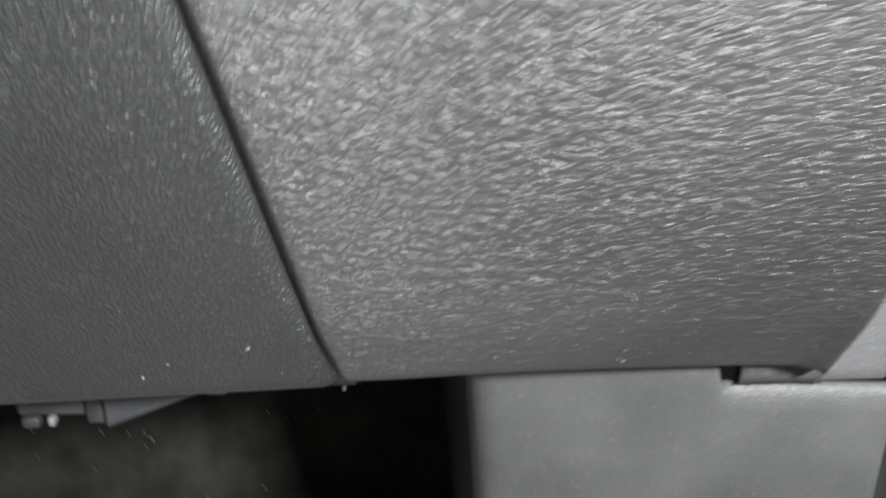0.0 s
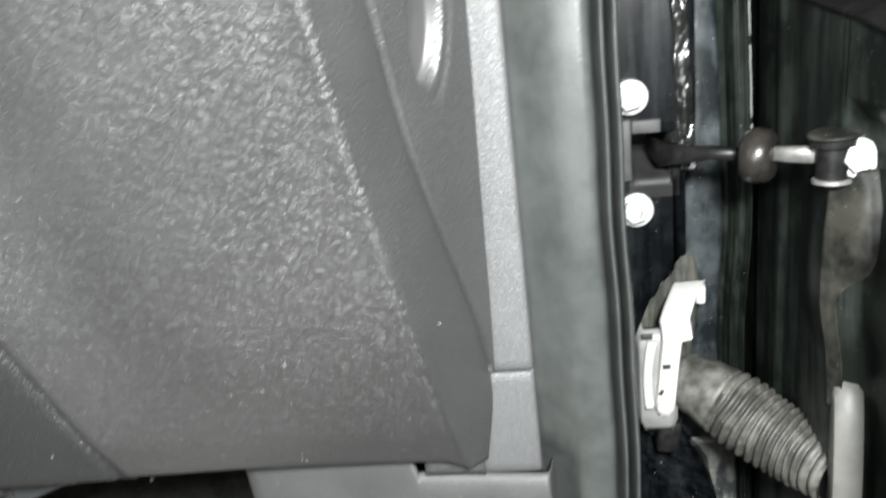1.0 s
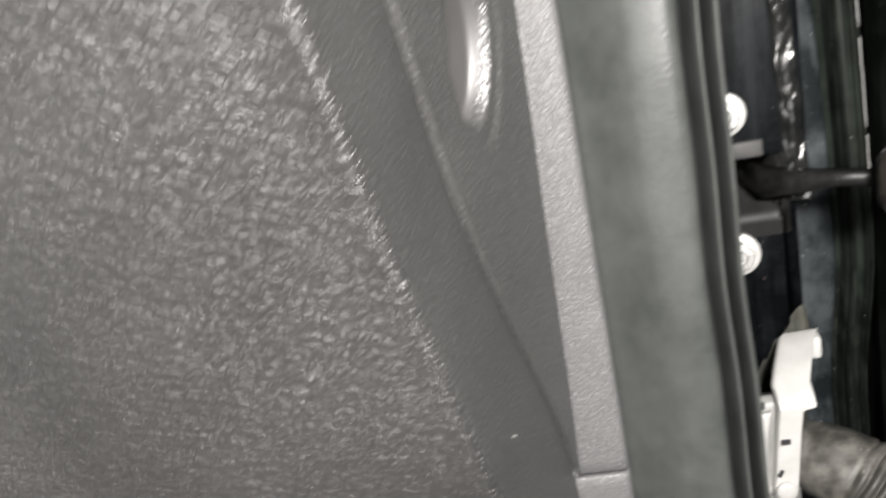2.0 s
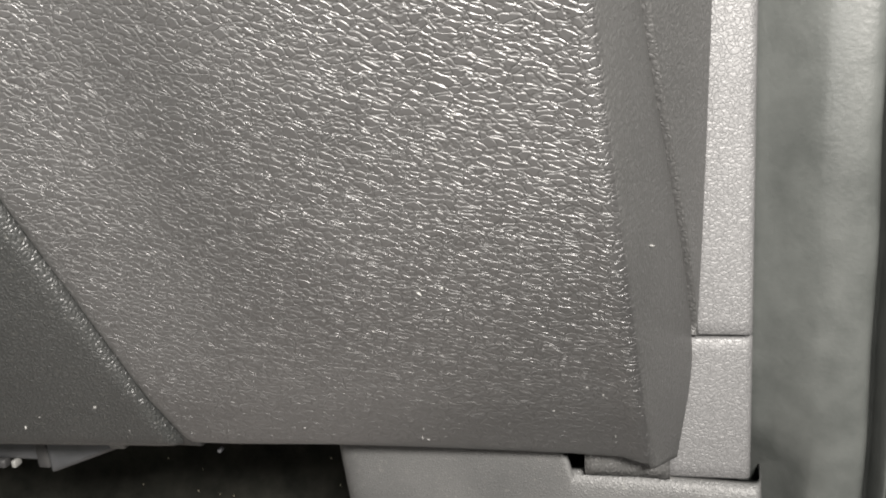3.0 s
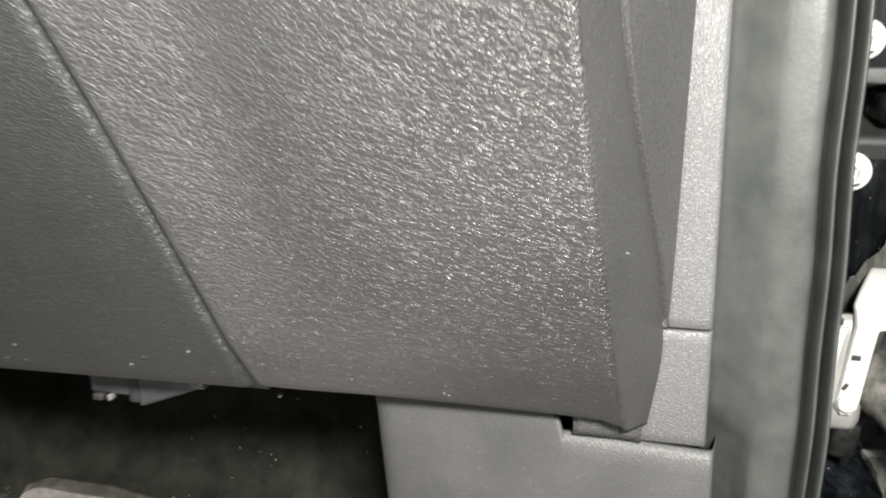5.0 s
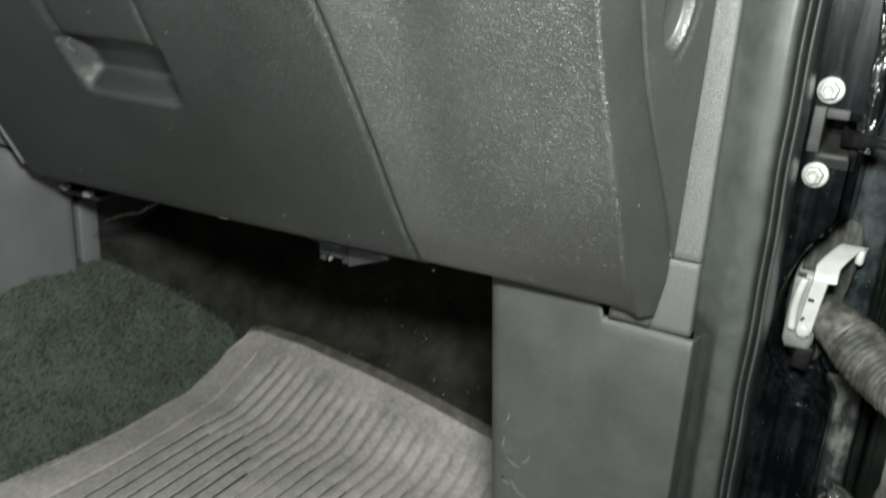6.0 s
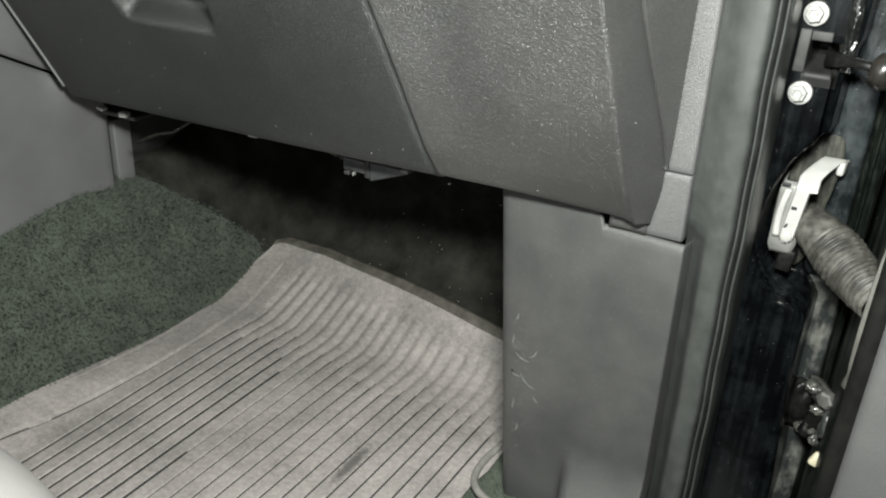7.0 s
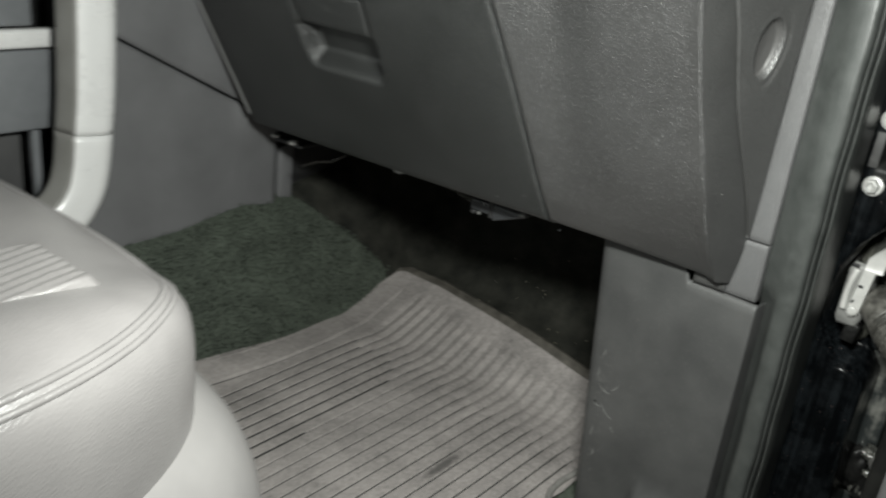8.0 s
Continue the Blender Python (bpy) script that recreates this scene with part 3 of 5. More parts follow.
def under_dash():
    """Brackets, harness plugs, clips and cables under the hem."""
    h = thing("wiring_harness", (-0.13, 0.37, 0.29), "white plugs on a dark cable harness beneath the dashboard", "wiring")
    plug = part("plug", box((-0.116, 0.3120, 0.3235), (-0.0925, 0.338, 0.3360), 0.002), M_PLUG, h, "grey plastic plug")
    part("latch", box((-0.114, 0.3105, 0.3200), (-0.1085, 0.3150, 0.3238), 0.0008), M_BLACK, plug)
    part("latch", box((-0.1055, 0.3105, 0.3205), (-0.1035, 0.3150, 0.3238), 0.0006), M_HUSK, plug)
    part("plug", wedge((-0.0865, 0.3090, 0.3195), (-0.0480, 0.334, 0.3375), 0.16, 0.0018), M_PLUG, h, "pale plastic plug with a sloping end")
    part("bracket", box((-0.0925, 0.3100, 0.3215), (-0.0868, 0.340, 0.3450), 0.001), M_BLACK, h)
    part("bracket", box((-0.200, 0.314, 0.336), (-0.118, 0.330, 0.342), 0.001), M_BLACK, h)
    part("cable", tube([(-0.42, 0.42, 0.33), (-0.36, 0.45, 0.29), (-0.28, 0.44, 0.30), (-0.17, 0.40, 0.30), (-0.10, 0.345, 0.330), (-0.06, 0.36, 0.335), (0.0, 0.42, 0.38)], 0.006, 10), M_RUBBER, h)
    part("cable", tube([(-0.44, 0.40, 0.36), (-0.38, 0.40, 0.315), (-0.30, 0.41, 0.33), (-0.2, 0.42, 0.36)], 0.004, 8), M_RUBBER, h)
    part("cable", tube([(-0.376, 0.322, 0.2925), (-0.362, 0.322, 0.3000), (-0.345, 0.322, 0.3080), (-0.325, 0.322, 0.3135), (-0.30, 0.325, 0.330)], 0.0016, 8), M_RUBBER, h, "thin shiny cable")
    part("clip", box((-0.222, 0.3130, 0.3320), (-0.2115, 0.320, 0.3355), 0.001), M_WHITE, h, "pale fixing clip")
    part("clip", box((-0.0495, 0.2975, 0.3390), (-0.0425, 0.3045, 0.3425), 0.0010), M_HUSK, h, "bright fixing clip")
    part("clip", box((-0.0060, 0.2990, 0.3385), (-0.0045, 0.3020, 0.3398), 0.0004), M_PLUG, h, "small grey peg")
    c = thing("corner_bracket", (-0.40, 0.32, 0.32), "dark steel bracket with pale clips in the footwell corner", "bracket")
    part("plate", box((-0.424, 0.318, 0.3165), (-0.372, 0.352, 0.3210), 0.001), M_BLACK, c)
    part("upright", box((-0.424, 0.326, 0.3210), (-0.420, 0.352, 0.3430), 0.001), M_BLACK, c)
    part("clip", moved(box((-0.0042, -0.004, -0.0020), (0.0042, 0.004, 0.0020), 0.001), pose(-0.4145, 0.3165, 0.3235, 0, 8, 0)), M_WHITE, c, "pale fixing clip")
    part("clip", moved(box((-0.0048, -0.004, -0.0028), (0.0048, 0.004, 0.0028), 0.0012), pose(-0.3830, 0.3165, 0.3225, 0, -6, 0)), M_WHITE, c, "white fixing clip")


def lint():
    """Loose specks of dust and lint lying on the dashboard faces."""
    rng = random.Random(4)
    spots = [(0.088, 0.4195, 0.0011), (0.0945, 0.4215, 0.0009), (-0.030, 0.372, 0.0012), (-0.06, 0.362, 0.0009), (0.148, 0.43, 0.0008), (0.150, 0.39, 0.0009)]
    spots += [(rng.uniform(-0.36, 0.14), 0.358 + 0.16 * rng.random() ** 2, rng.uniform(0.0003, 0.0007)) for n in range(70)]
    verts, faces = [], []
    for x, z, r in spots:
        y = dash_y(x, z) if x < ridge(z).x - 0.004 else ridge(z).lerp(cap_left(z), 0.4).y
        k, a = len(verts), rng.uniform(0, 3.1)
        ca, sa = r * math.cos(a), r * math.sin(a)
        verts += [(x - ca, y - 0.0001, z - sa), (x + 0.5 * sa, y - 0.0001, z - 0.5 * ca), (x + ca, y - 0.0001, z + sa), (x - 0.4 * sa, y - 0.0001, z + 0.4 * ca), (x, y - 0.0006, z)]
        faces += [(k, k + 1, k + 4), (k + 1, k + 2, k + 4), (k + 2, k + 3, k + 4), (k + 3, k, k + 4)]
    me = bpy.data.meshes.new("lint")
    me.from_pydata(verts, [], faces)
    tagged(finish("lint", me, M_HUSK, None, "", False), "pale specks of lint on the dashboard plastic", "lint", kind="stuff")


def kick_x(z):
    return 0.0665 - 0.0895 * z


def kick_panel():
    k = thing("kick_panel", (0.12, 0.3, 0.04), "scuffed dark grey plastic kick panel covering the pillar foot", "car trim")
    prof_n = 70
    rows = []
    us = steps(0, 1, prof_n)
    for v in [0.0] + steps(0.02, 0.985, 50) + [0.992, 1.0]:
        row = []
        base = fillet([(0.0, 0.66, 0), (0.0, 0.306, 0), (0.10, 0.2991, 0)], 0.011, 8)[:-1] + fillet([(0.10, 0.2991, 0), (0.1475, 0.2958, 0), (0.150, 0.315, 0)], 0.0022, 5)
        pts = []
        for a, b in zip(base, base[1:]):
            n = 20 if (b - a).length > 0.04 and abs(b.x - a.x) > 0.03 else (6 if (b - a).length > 0.05 else 1)
            for q in range(n):
                pts.append(a.lerp(b, q / n))
        pts.append(base[-1])
        for p in pts:
            top = 0.336 if p.x > 0.083 else 0.357
            z = 0.02 + (top - 0.02) * v
            x0 = kick_x(z)
            wide = (0.1825 - 0.018 * (z - 0.34) - x0) / 0.145
            flare = 0.05 * smooth((0.135 - z) / 0.10) * smooth((p.x - 0.066) / 0.010)
            lip = 0.0022 * smooth((v - 0.985) / 0.015)
            row.append((x0 + p.x * wide, p.y - flare + lip, z))
        rows.append(row)
    part("panel", sheet(rows, (0.0, 0.003, 0.0)), M_KICK, k)
    # scratches and scuffs worn in by shoes
    marks = [(0.051, 0.214, 0.010, 80, 0), (0.060, 0.198, 0.016, -20, 0), (0.066, 0.176, 0.020, -38, 0), (0.055, 0.180, 0.014, -12, 0), (0.071, 0.205, 0.012, 55, 0),
             (0.056, 0.150, 0.013, 70, 0), (0.062, 0.128, 0.010, 84, 0), (0.053, 0.236, 0.008, 75, 0), (0.076, 0.162, 0.007, -50, 0)]
    rng = random.Random(11)
    for n in range(34):
        marks.append((0.050 + abs(rng.gauss(0, 0.016)), 0.185 + rng.gauss(0, 0.035), rng.uniform(0.005, 0.018), rng.choice((-32, 75)) + rng.gauss(0, 22), 1))
    for x, z, ln, an, faint in marks:
        bm = bmesh.new()
        pts = []
        for t in steps(-0.5, 0.5, 7):
            w = (0.0011 if faint else 0.0006) * (1 - 4 * t * t) + 0.0001
            a = radians(an + 34 * t)
            pz = z + ln * t * math.sin(a)
            px = max(x + 0.010 + ln * t * math.cos(a), kick_x(pz) + 0.0125)
            y = 0.306 - 0.069 * (px - kick_x(pz)) - (0.0002 if faint else 0.0003)
            pts.append((bm.verts.new((px - w * math.sin(a), y, pz + w * math.cos(a))), bm.verts.new((px + w * math.sin(a), y, pz - w * math.cos(a)))))
        for p, q in zip(pts, pts[1:]):
            bm.faces.new((p[0], p[1], q[1], q[0]))
        part("scuff" if faint else "scratch", bm, M_SCUFF if faint else M_SCRATCH, k, "faint grey scuff" if faint else "pale scratch")
    return k


def pillar_strip():
    s = thing("pillar_trim", (0.17, 0.302, 0.34), "light grey grained plastic pillar trim strip in two lengths", "car trim")
    for z0, z1 in ((0.3372, 0.3868), (0.3876, 0.75)):
        rows = []
        for z in [z0, z0 + 0.0004, z0 + 0.0009] + steps(z0 + 0.005, z1 - 0.005, 14) + [z1 - 0.0009, z1 - 0.0004, z1]:
            e = min(z - z0, z1 - z)
            back = 0.0007 * max(0, 1 - e / 0.0009) + (0.0004 if z1 > 0.5 else 0.0)
            xr = 0.1822 - 0.019 * (z - 0.34)
            row = [(0.135, 0.318 + back, z), (0.150, 0.305 + back, z)]
            row += [(x, 0.2990 + 0.016 * max(0, z - 0.39) + back, z) for x in steps(0.154, xr - 0.0025, 5)]
            row += [(xr - 0.0010, 0.2994 + 0.016 * max(0, z - 0.39) + back, z), (xr - 0.0002, 0.3008 + 0.016 * max(0, z - 0.39) + back, z), (xr, 0.312, z)]
            rows.append(row)
        part("strip", sheet(rows, (-0.001, 0.003, 0)), M_STRIP, s)


def door_seal():
    s = thing("door_seal", (0.2, 0.3, -0.1), "dusty dark rubber door weatherstrip with beaded lip", "weatherstrip")
    lip = [(0.1815, 0.3080), (0.1830, 0.3066), (0.1865, 0.3040), (0.1905, 0.3008), (0.1938, 0.2982), (0.1968, 0.2960), (0.2000, 0.2942), (0.2050, 0.2926), (0.2105, 0.2920), (0.2135, 0.2932), (0.2150, 0.2965), (0.2155, 0.3000)]
    low = [(0.1815, 0.3200), (0.1835, 0.3185), (0.1870, 0.3150), (0.1905, 0.3105), (0.1938, 0.3055), (0.1968, 0.2995), (0.1995, 0.2950), (0.2040, 0.2925), (0.2100, 0.2920), (0.2135, 0.2932), (0.2150, 0.2965), (0.2155, 0.3000)]
    bead = [(0.2155, 0.3000), (0.2163, 0.2965), (0.2172, 0.2900), (0.2181, 0.2868), (0.2191, 0.2875), (0.2199, 0.2915), (0.2205, 0.2970)]
    outer = [(0.2205, 0.2980), (0.2213, 0.2915), (0.2222, 0.2860), (0.2232, 0.2842), (0.2242, 0.2860), (0.2249, 0.2915), (0.2254, 0.3000), (0.2250, 0.3440)]
    for name, prof, foot in (("lip", lip, low), ("bead", bead, bead), ("bulb", outer, outer)):
        rows = []
        n = (len(prof) - 1) * 4
        ts = list(range(len(prof)))
        for z in steps(-0.10, 0.78, 90):
            k = smooth((0.356 - z) / 0.03)
            dx, dy = -0.0185 * (z - 0.34), -0.012 * (z - 0.34)
            wob = 0.0004 * math.sin(z * 37) + 0.0003 * math.sin(z * 91 + 1)
            px = [a[0] + (c[0] - a[0]) * k for a, c in zip(prof, foot)]
            py = [a[1] + (c[1] - a[1]) * k for a, c in zip(prof, foot)]
            rows.append([(spline(ts, px, n_i / 4) + dx + wob, spline(ts, py, n_i / 4) + dy, z) for n_i in range(n + 1)])
        part(name, sheet(rows, (-0.0003, 0.002, 0)), M_SEAL, s)


def pillar():
    """The painted hinge pillar: flat face, hollow round the plug, set-back flange and outer rib."""
    p = thing("hinge_pillar", (0.25, 0.4, -0.1), "dusty black painted car door hinge pillar", "car body")
    prof = [(0.190, 0.3455)] + [(x, 0.3455) for x in steps(0.198, 0.254, 29)] + [(0.2575, 0.3462), (0.2595, 0.3485), (0.2605, 0.353)]
    prof += [(0.2612 + 0.0003 * k, 0.360 + 0.009 * k) for k in range(8)] + [(0.2645, 0.436)]
    set_back = lambda z: 0.384 + 0.018 * smooth((0.43 - z) / 0.08)
    rows = []
    for z in steps(-0.10, 0.76, 173):
        row = []
        for x, y in prof:
            q = ((x - 0.268) / 0.042) ** 2 + ((z - 0.338) / (0.080 if z > 0.338 else 0.050)) ** 2
            slot = 0.040 * smooth((0.0098 - abs(x - 0.2410)) / 0.0012) * smooth((0.0088 - abs(z - 0.4705)) / 0.0012)
            dent = 0.0012 * smooth(1 - math.hypot(x - 0.232, z - 0.418) / 0.006) + 0.0015 * smooth(1 - math.hypot(x - 0.246, z - 0.245) / 0.004) + 0.0015 * smooth(1 - math.hypot(x - 0.243, z - 0.205) / 0.004)
            hollow = 0.048 * smooth((1.06 - q) / 0.16)
            yy = y + slot + dent if x < 0.2601 else y
            if x >= 0.2604:
                yy = 0.3455 + (y - 0.3455) * (set_back(z) - 0.3455) / 0.0905
            inset = 0.005 * smooth((0.487 - z) / 0.03) * smooth((x - 0.249) / 0.006)
            inset -= (0.0165 * smooth((0.305 - z) / 0.03) + 0.0075 * smooth((0.23 - z) / 0.12)) * smooth((x - 0.245) / 0.012)
            row.append((x - inset, max(yy, 0.3455 + hollow + (0.0004 if x > 0.2601 else 0.0)), z))
        rows.append(row)
    face = part("pillar_face", sheet(rows, (-0.0015, 0.003, 0)), M_PAINT, p, "glossy black paint with dust")
    # matt black in and below the check slot, so its rim shows no glint
    face.data.materials.append(M_EDGE)
    for f in face.data.polygons:
        if abs(f.center.x - 0.2410) < 0.0118 and -0.0185 < f.center.z - 0.4705 < 0.0118:
            f.material_index = 1
    edge = lambda z: -0.006 * smooth((z - 0.44) / 0.18)
    wave = lambda z: 0.0012 * math.sin(z * 9)
    low = lambda z: 0.0100 * smooth((0.315 - z) / 0.04) + 0.0050 * smooth((0.23 - z) / 0.12)
    prof = fillet([(0.2550, -0.001, 0), (0.2815, 0.003, 0), (0.2828, 0.010, 0), (0.2828, 0.016, 0)], 0.0025, 4)
    for name, z0, z1, mat, label in (("outer_flange", 0.292, 0.76, M_PAINT_DUST, "grey-black flange under dust"), ("lower_flange", -0.10, 0.2915, M_PALE_DUST, "flange dulled by pale caked dust")):
        rows = [[(q.x + wave(z) + edge(z) + low(z) * smooth((q.x - 0.256) / 0.02), q.y + set_back(z) + 0.0008 * noise.noise((q.x * 90, z * 45, 4)) * (z < 0.29), z) for q in prof] for z in steps(z0, z1, 80)]
        part(name, sheet(rows, (-0.001, 0.003, 0)), mat, p, label)
    prof = fillet([(0.2822, 0.014, 0), (0.2862, 0.010, 0), (0.2875, 0.002, 0), (0.2890, 0.0, 0), (0.2905, 0.006, 0), (0.2932, 0.004, 0), (0.2948, -0.002, 0), (0.2964, 0.004, 0), (0.2970, 0.07, 0), (0.2975, 0.24, 0)], 0.0012, 4)
    rows = [[(0.2822 + (q.x - 0.2822) * (1 - 48 * low(z)) + low(z) + wave(z) + 0.6 * edge(z), q.y + set_back(z), z) for q in prof] for z in steps(-0.10, 0.76, 64)]
    part("outer_rib", sheet(rows, (-0.001, 0.003, 0)), M_DOORPAINT, p, "black rib with worn edges")
    # paint chipped off along the rib's crest, in broken runs
    for k, (z0, z1) in enumerate(((0.455, 0.474), (0.477, 0.512), (0.516, 0.548), (0.556, 0.600))):
        line = [(0.2948 + wave(z) + 0.6 * edge(z) + 0.0003 * noise.noise((z * 160, k, 0)), set_back(z) - 0.0016, z) for z in steps(z0, z1, 12)]
        part("chipped_edge", tube(line, 0.0005, 6), M_SCRATCH, p, "pale chipped paint along the rib")
    # seam sealer brushed on along the edge: a broad lumpy band
    rows = []
    for z in steps(0.462, 0.75, 360):
        lo = 0.2520 + edge(z) + 0.0010 * noise.noise((z * 70, 1.3, 0)) + 0.006 * smooth((0.47 - z) / 0.05)
        hi = 0.2612 + edge(z) + 0.0006 * noise.noise((z * 55, 5.3, 0))
        row = []
        for u in steps(0, 1, 22):
            x = lo + (hi - lo) * u
            lump = 0.0016 * noise.noise((x * 260, z * 110, 0.5)) + 0.0005 * noise.noise((x * 700, z * 300, 3.5))
            row.append((x, 0.3464 + 0.0055 * smooth((u - 0.84) / 0.16) - (0.0022 + lump) * smooth(u / 0.12) * smooth((1.06 - u) / 0.10), z))
        rows.append(row)
    part("sealer_bead", sheet(rows, (0, 0.002, 0)), M_SEALER, p, "lumpy glossy seam sealer")
    for lo, hi in (((0.2240, 0.3434, 0.4585), (0.2312, 0.3462, 0.4868)), ((0.2314, 0.3438, 0.4800), (0.2445, 0.3462, 0.4862))):
        part("slot_flange", box(lo, hi, 0.0008), M_FLANGE, p, "dull grey flange round the slot")
    bm = bmesh.new()
    bmesh.ops.create_icosphere(bm, subdivisions=3, radius=1)
    for v in bm.verts:
        f = 1 + 0.5 * noise.noise(v.co * 1.5)
        v.co = Vector((0.2560 + 0.0030 * v.co.x * f, 0.3835 + 0.0012 * v.co.y * f, 0.5800 + 0.0060 * v.co.z * f + 0.002 * v.co.x))
    part("bare_spot", bm, M_YELLOW, p, "chipped spot with pale primer")
    stud = part("stud", moved(turned([(0.0036, 0.0), (0.0034, 0.0016), (0.0024, 0.0020), (0.0018, 0.0008)], 16), pose(0.2705, 0.3855, 0.5440, 90, 0, 0)), M_PAINT_DUST, p, "small hollow stud")
    part("stud_hole", moved(turned([(0.0017, 0.0006), (0.0016, 0.0013), (0.0004, 0.0013)], 12), pose(0.2705, 0.3855, 0.5440, 90, 0, 0)), M_BLACK, stud)
    return p


def hex_bolt(name, where, direction, label):
    """Flange bolt: washer face, hexagon, dished crown."""
    b = thing(name, where, label, "bolt", "pillar bolts")
    m = look(where, Vector(where) + Vector(direction)).to_3x3().to_4x4()
    m = Matrix.Translation(where) @ m @ pose(0, 0, 0, 180, 0, 0)
    part("flange", moved(turned([(0.0078, -0.002), (0.0080, 0.0006), (0.0077, 0.0014), (0.0066, 0.0019)], 28), m), M_BOLT, b, sharp=40)
    hx = turned([(0.0058, 0.0015), (0.0059, 0.0054), (0.0054, 0.0064), (0.0034, 0.0066), (0.0026, 0.0056), (0.0008, 0.0054)], 6)
    part("head", moved(hx, m @ pose(0, 0, 0, 0, 0, 14)), M_BOLT, b, smooth=False)
    return b


def check_strap():
    c = thing("door_check", (0.27, 0.32, 0.47), "blackened steel door check strap with rubber stop", "door check")
    path = [(0.2415, 0.368, 0.4700), (0.2425, 0.345, 0.4700), (0.250, 0.336, 0.4705), (0.262, 0.327, 0.472), (0.274, 0.320, 0.4715), (0.290, 0.3095, 0.4715), (0.303, 0.3025, 0.4715)]
    rows = []
    for i, q in enumerate(path):
        h = (0.0056, 0.0056, 0.0044, 0.0028, 0.0024, 0.0034, 0.0036)[i]
        rows.append([(q[0] + 0.0009, q[1] + 0.0009, q[2] - h), (q[0], q[1], q[2] - h + 0.001), (q[0], q[1], q[2] + h - 0.001), (q[0] + 0.0009, q[1] + 0.0009, q[2] + h)])
    part("arm", sheet(rows[:5], (0.0025, 0.003, 0)), M_STEEL_DARK, c)
    part("link", sheet([[(x, y, z + 0.0012) for x, y, z in rw] for rw in rows[4:]], (0.0025, 0.003, 0)), M_STEEL, c, "bare steel link")
    m = Matrix.Translation((0.2800, 0.3165, 0.472)) @ look((0, 0, 0), (0.87, -0.49, 0)).to_3x3().to_4x4()
    prof = [(0.0035, -0.0060), (0.0085, -0.0064), (0.0108, -0.0045), (0.0119, 0.0), (0.0108, 0.0045), (0.0085, 0.0064), (0.0035, 0.0060)]
    part("stop", moved(turned(prof, 30), m), M_RUBBER, c, "round black rubber stop")
    part("pin", moved(turned([(0.0068, -0.010), (0.0072, -0.0090), (0.0064, -0.0085), (0.0064, 0.004), (0.0086, 0.0045), (0.0088, 0.0075), (0.0070, 0.0085)], 24), pose(0.3045, 0.3015, 0.4725)), M_STEEL_DARK, c, sharp=40)
    part("pin_collar", moved(turned([(0.0068, -0.0108), (0.0078, -0.0100), (0.0076, -0.0088), (0.0066, -0.0084)], 24), pose(0.3045, 0.3015, 0.4725)), M_STEEL, c, "bright worn collar", sharp=40)
    part("pin_cap", moved(turned([(0.0098, 0.0), (0.0101, 0.0010), (0.0088, 0.0016), (0.002, 0.0018)], 24), pose(0.3045, 0.3012, 0.4810, 4, -3, 0)), M_RUST, c, "dusty brown cap")
    rows = []
    for t in steps(0, 1, 16):
        a = radians(80 - 170 * t)
        z = 0.4725 + 0.0125 * math.sin(a)
        rows.append([(0.3100 + 0.010 * math.cos(a) + 0.012 * k, 0.3020 - 0.004 * k, z - 0.030 * k * (t > 0.5)) for k in (0, 0.5, 1)])
    part("bracket", sheet(rows, (-0.001, 0.003, 0)), M_RUST, c, "dusty steel bracket")


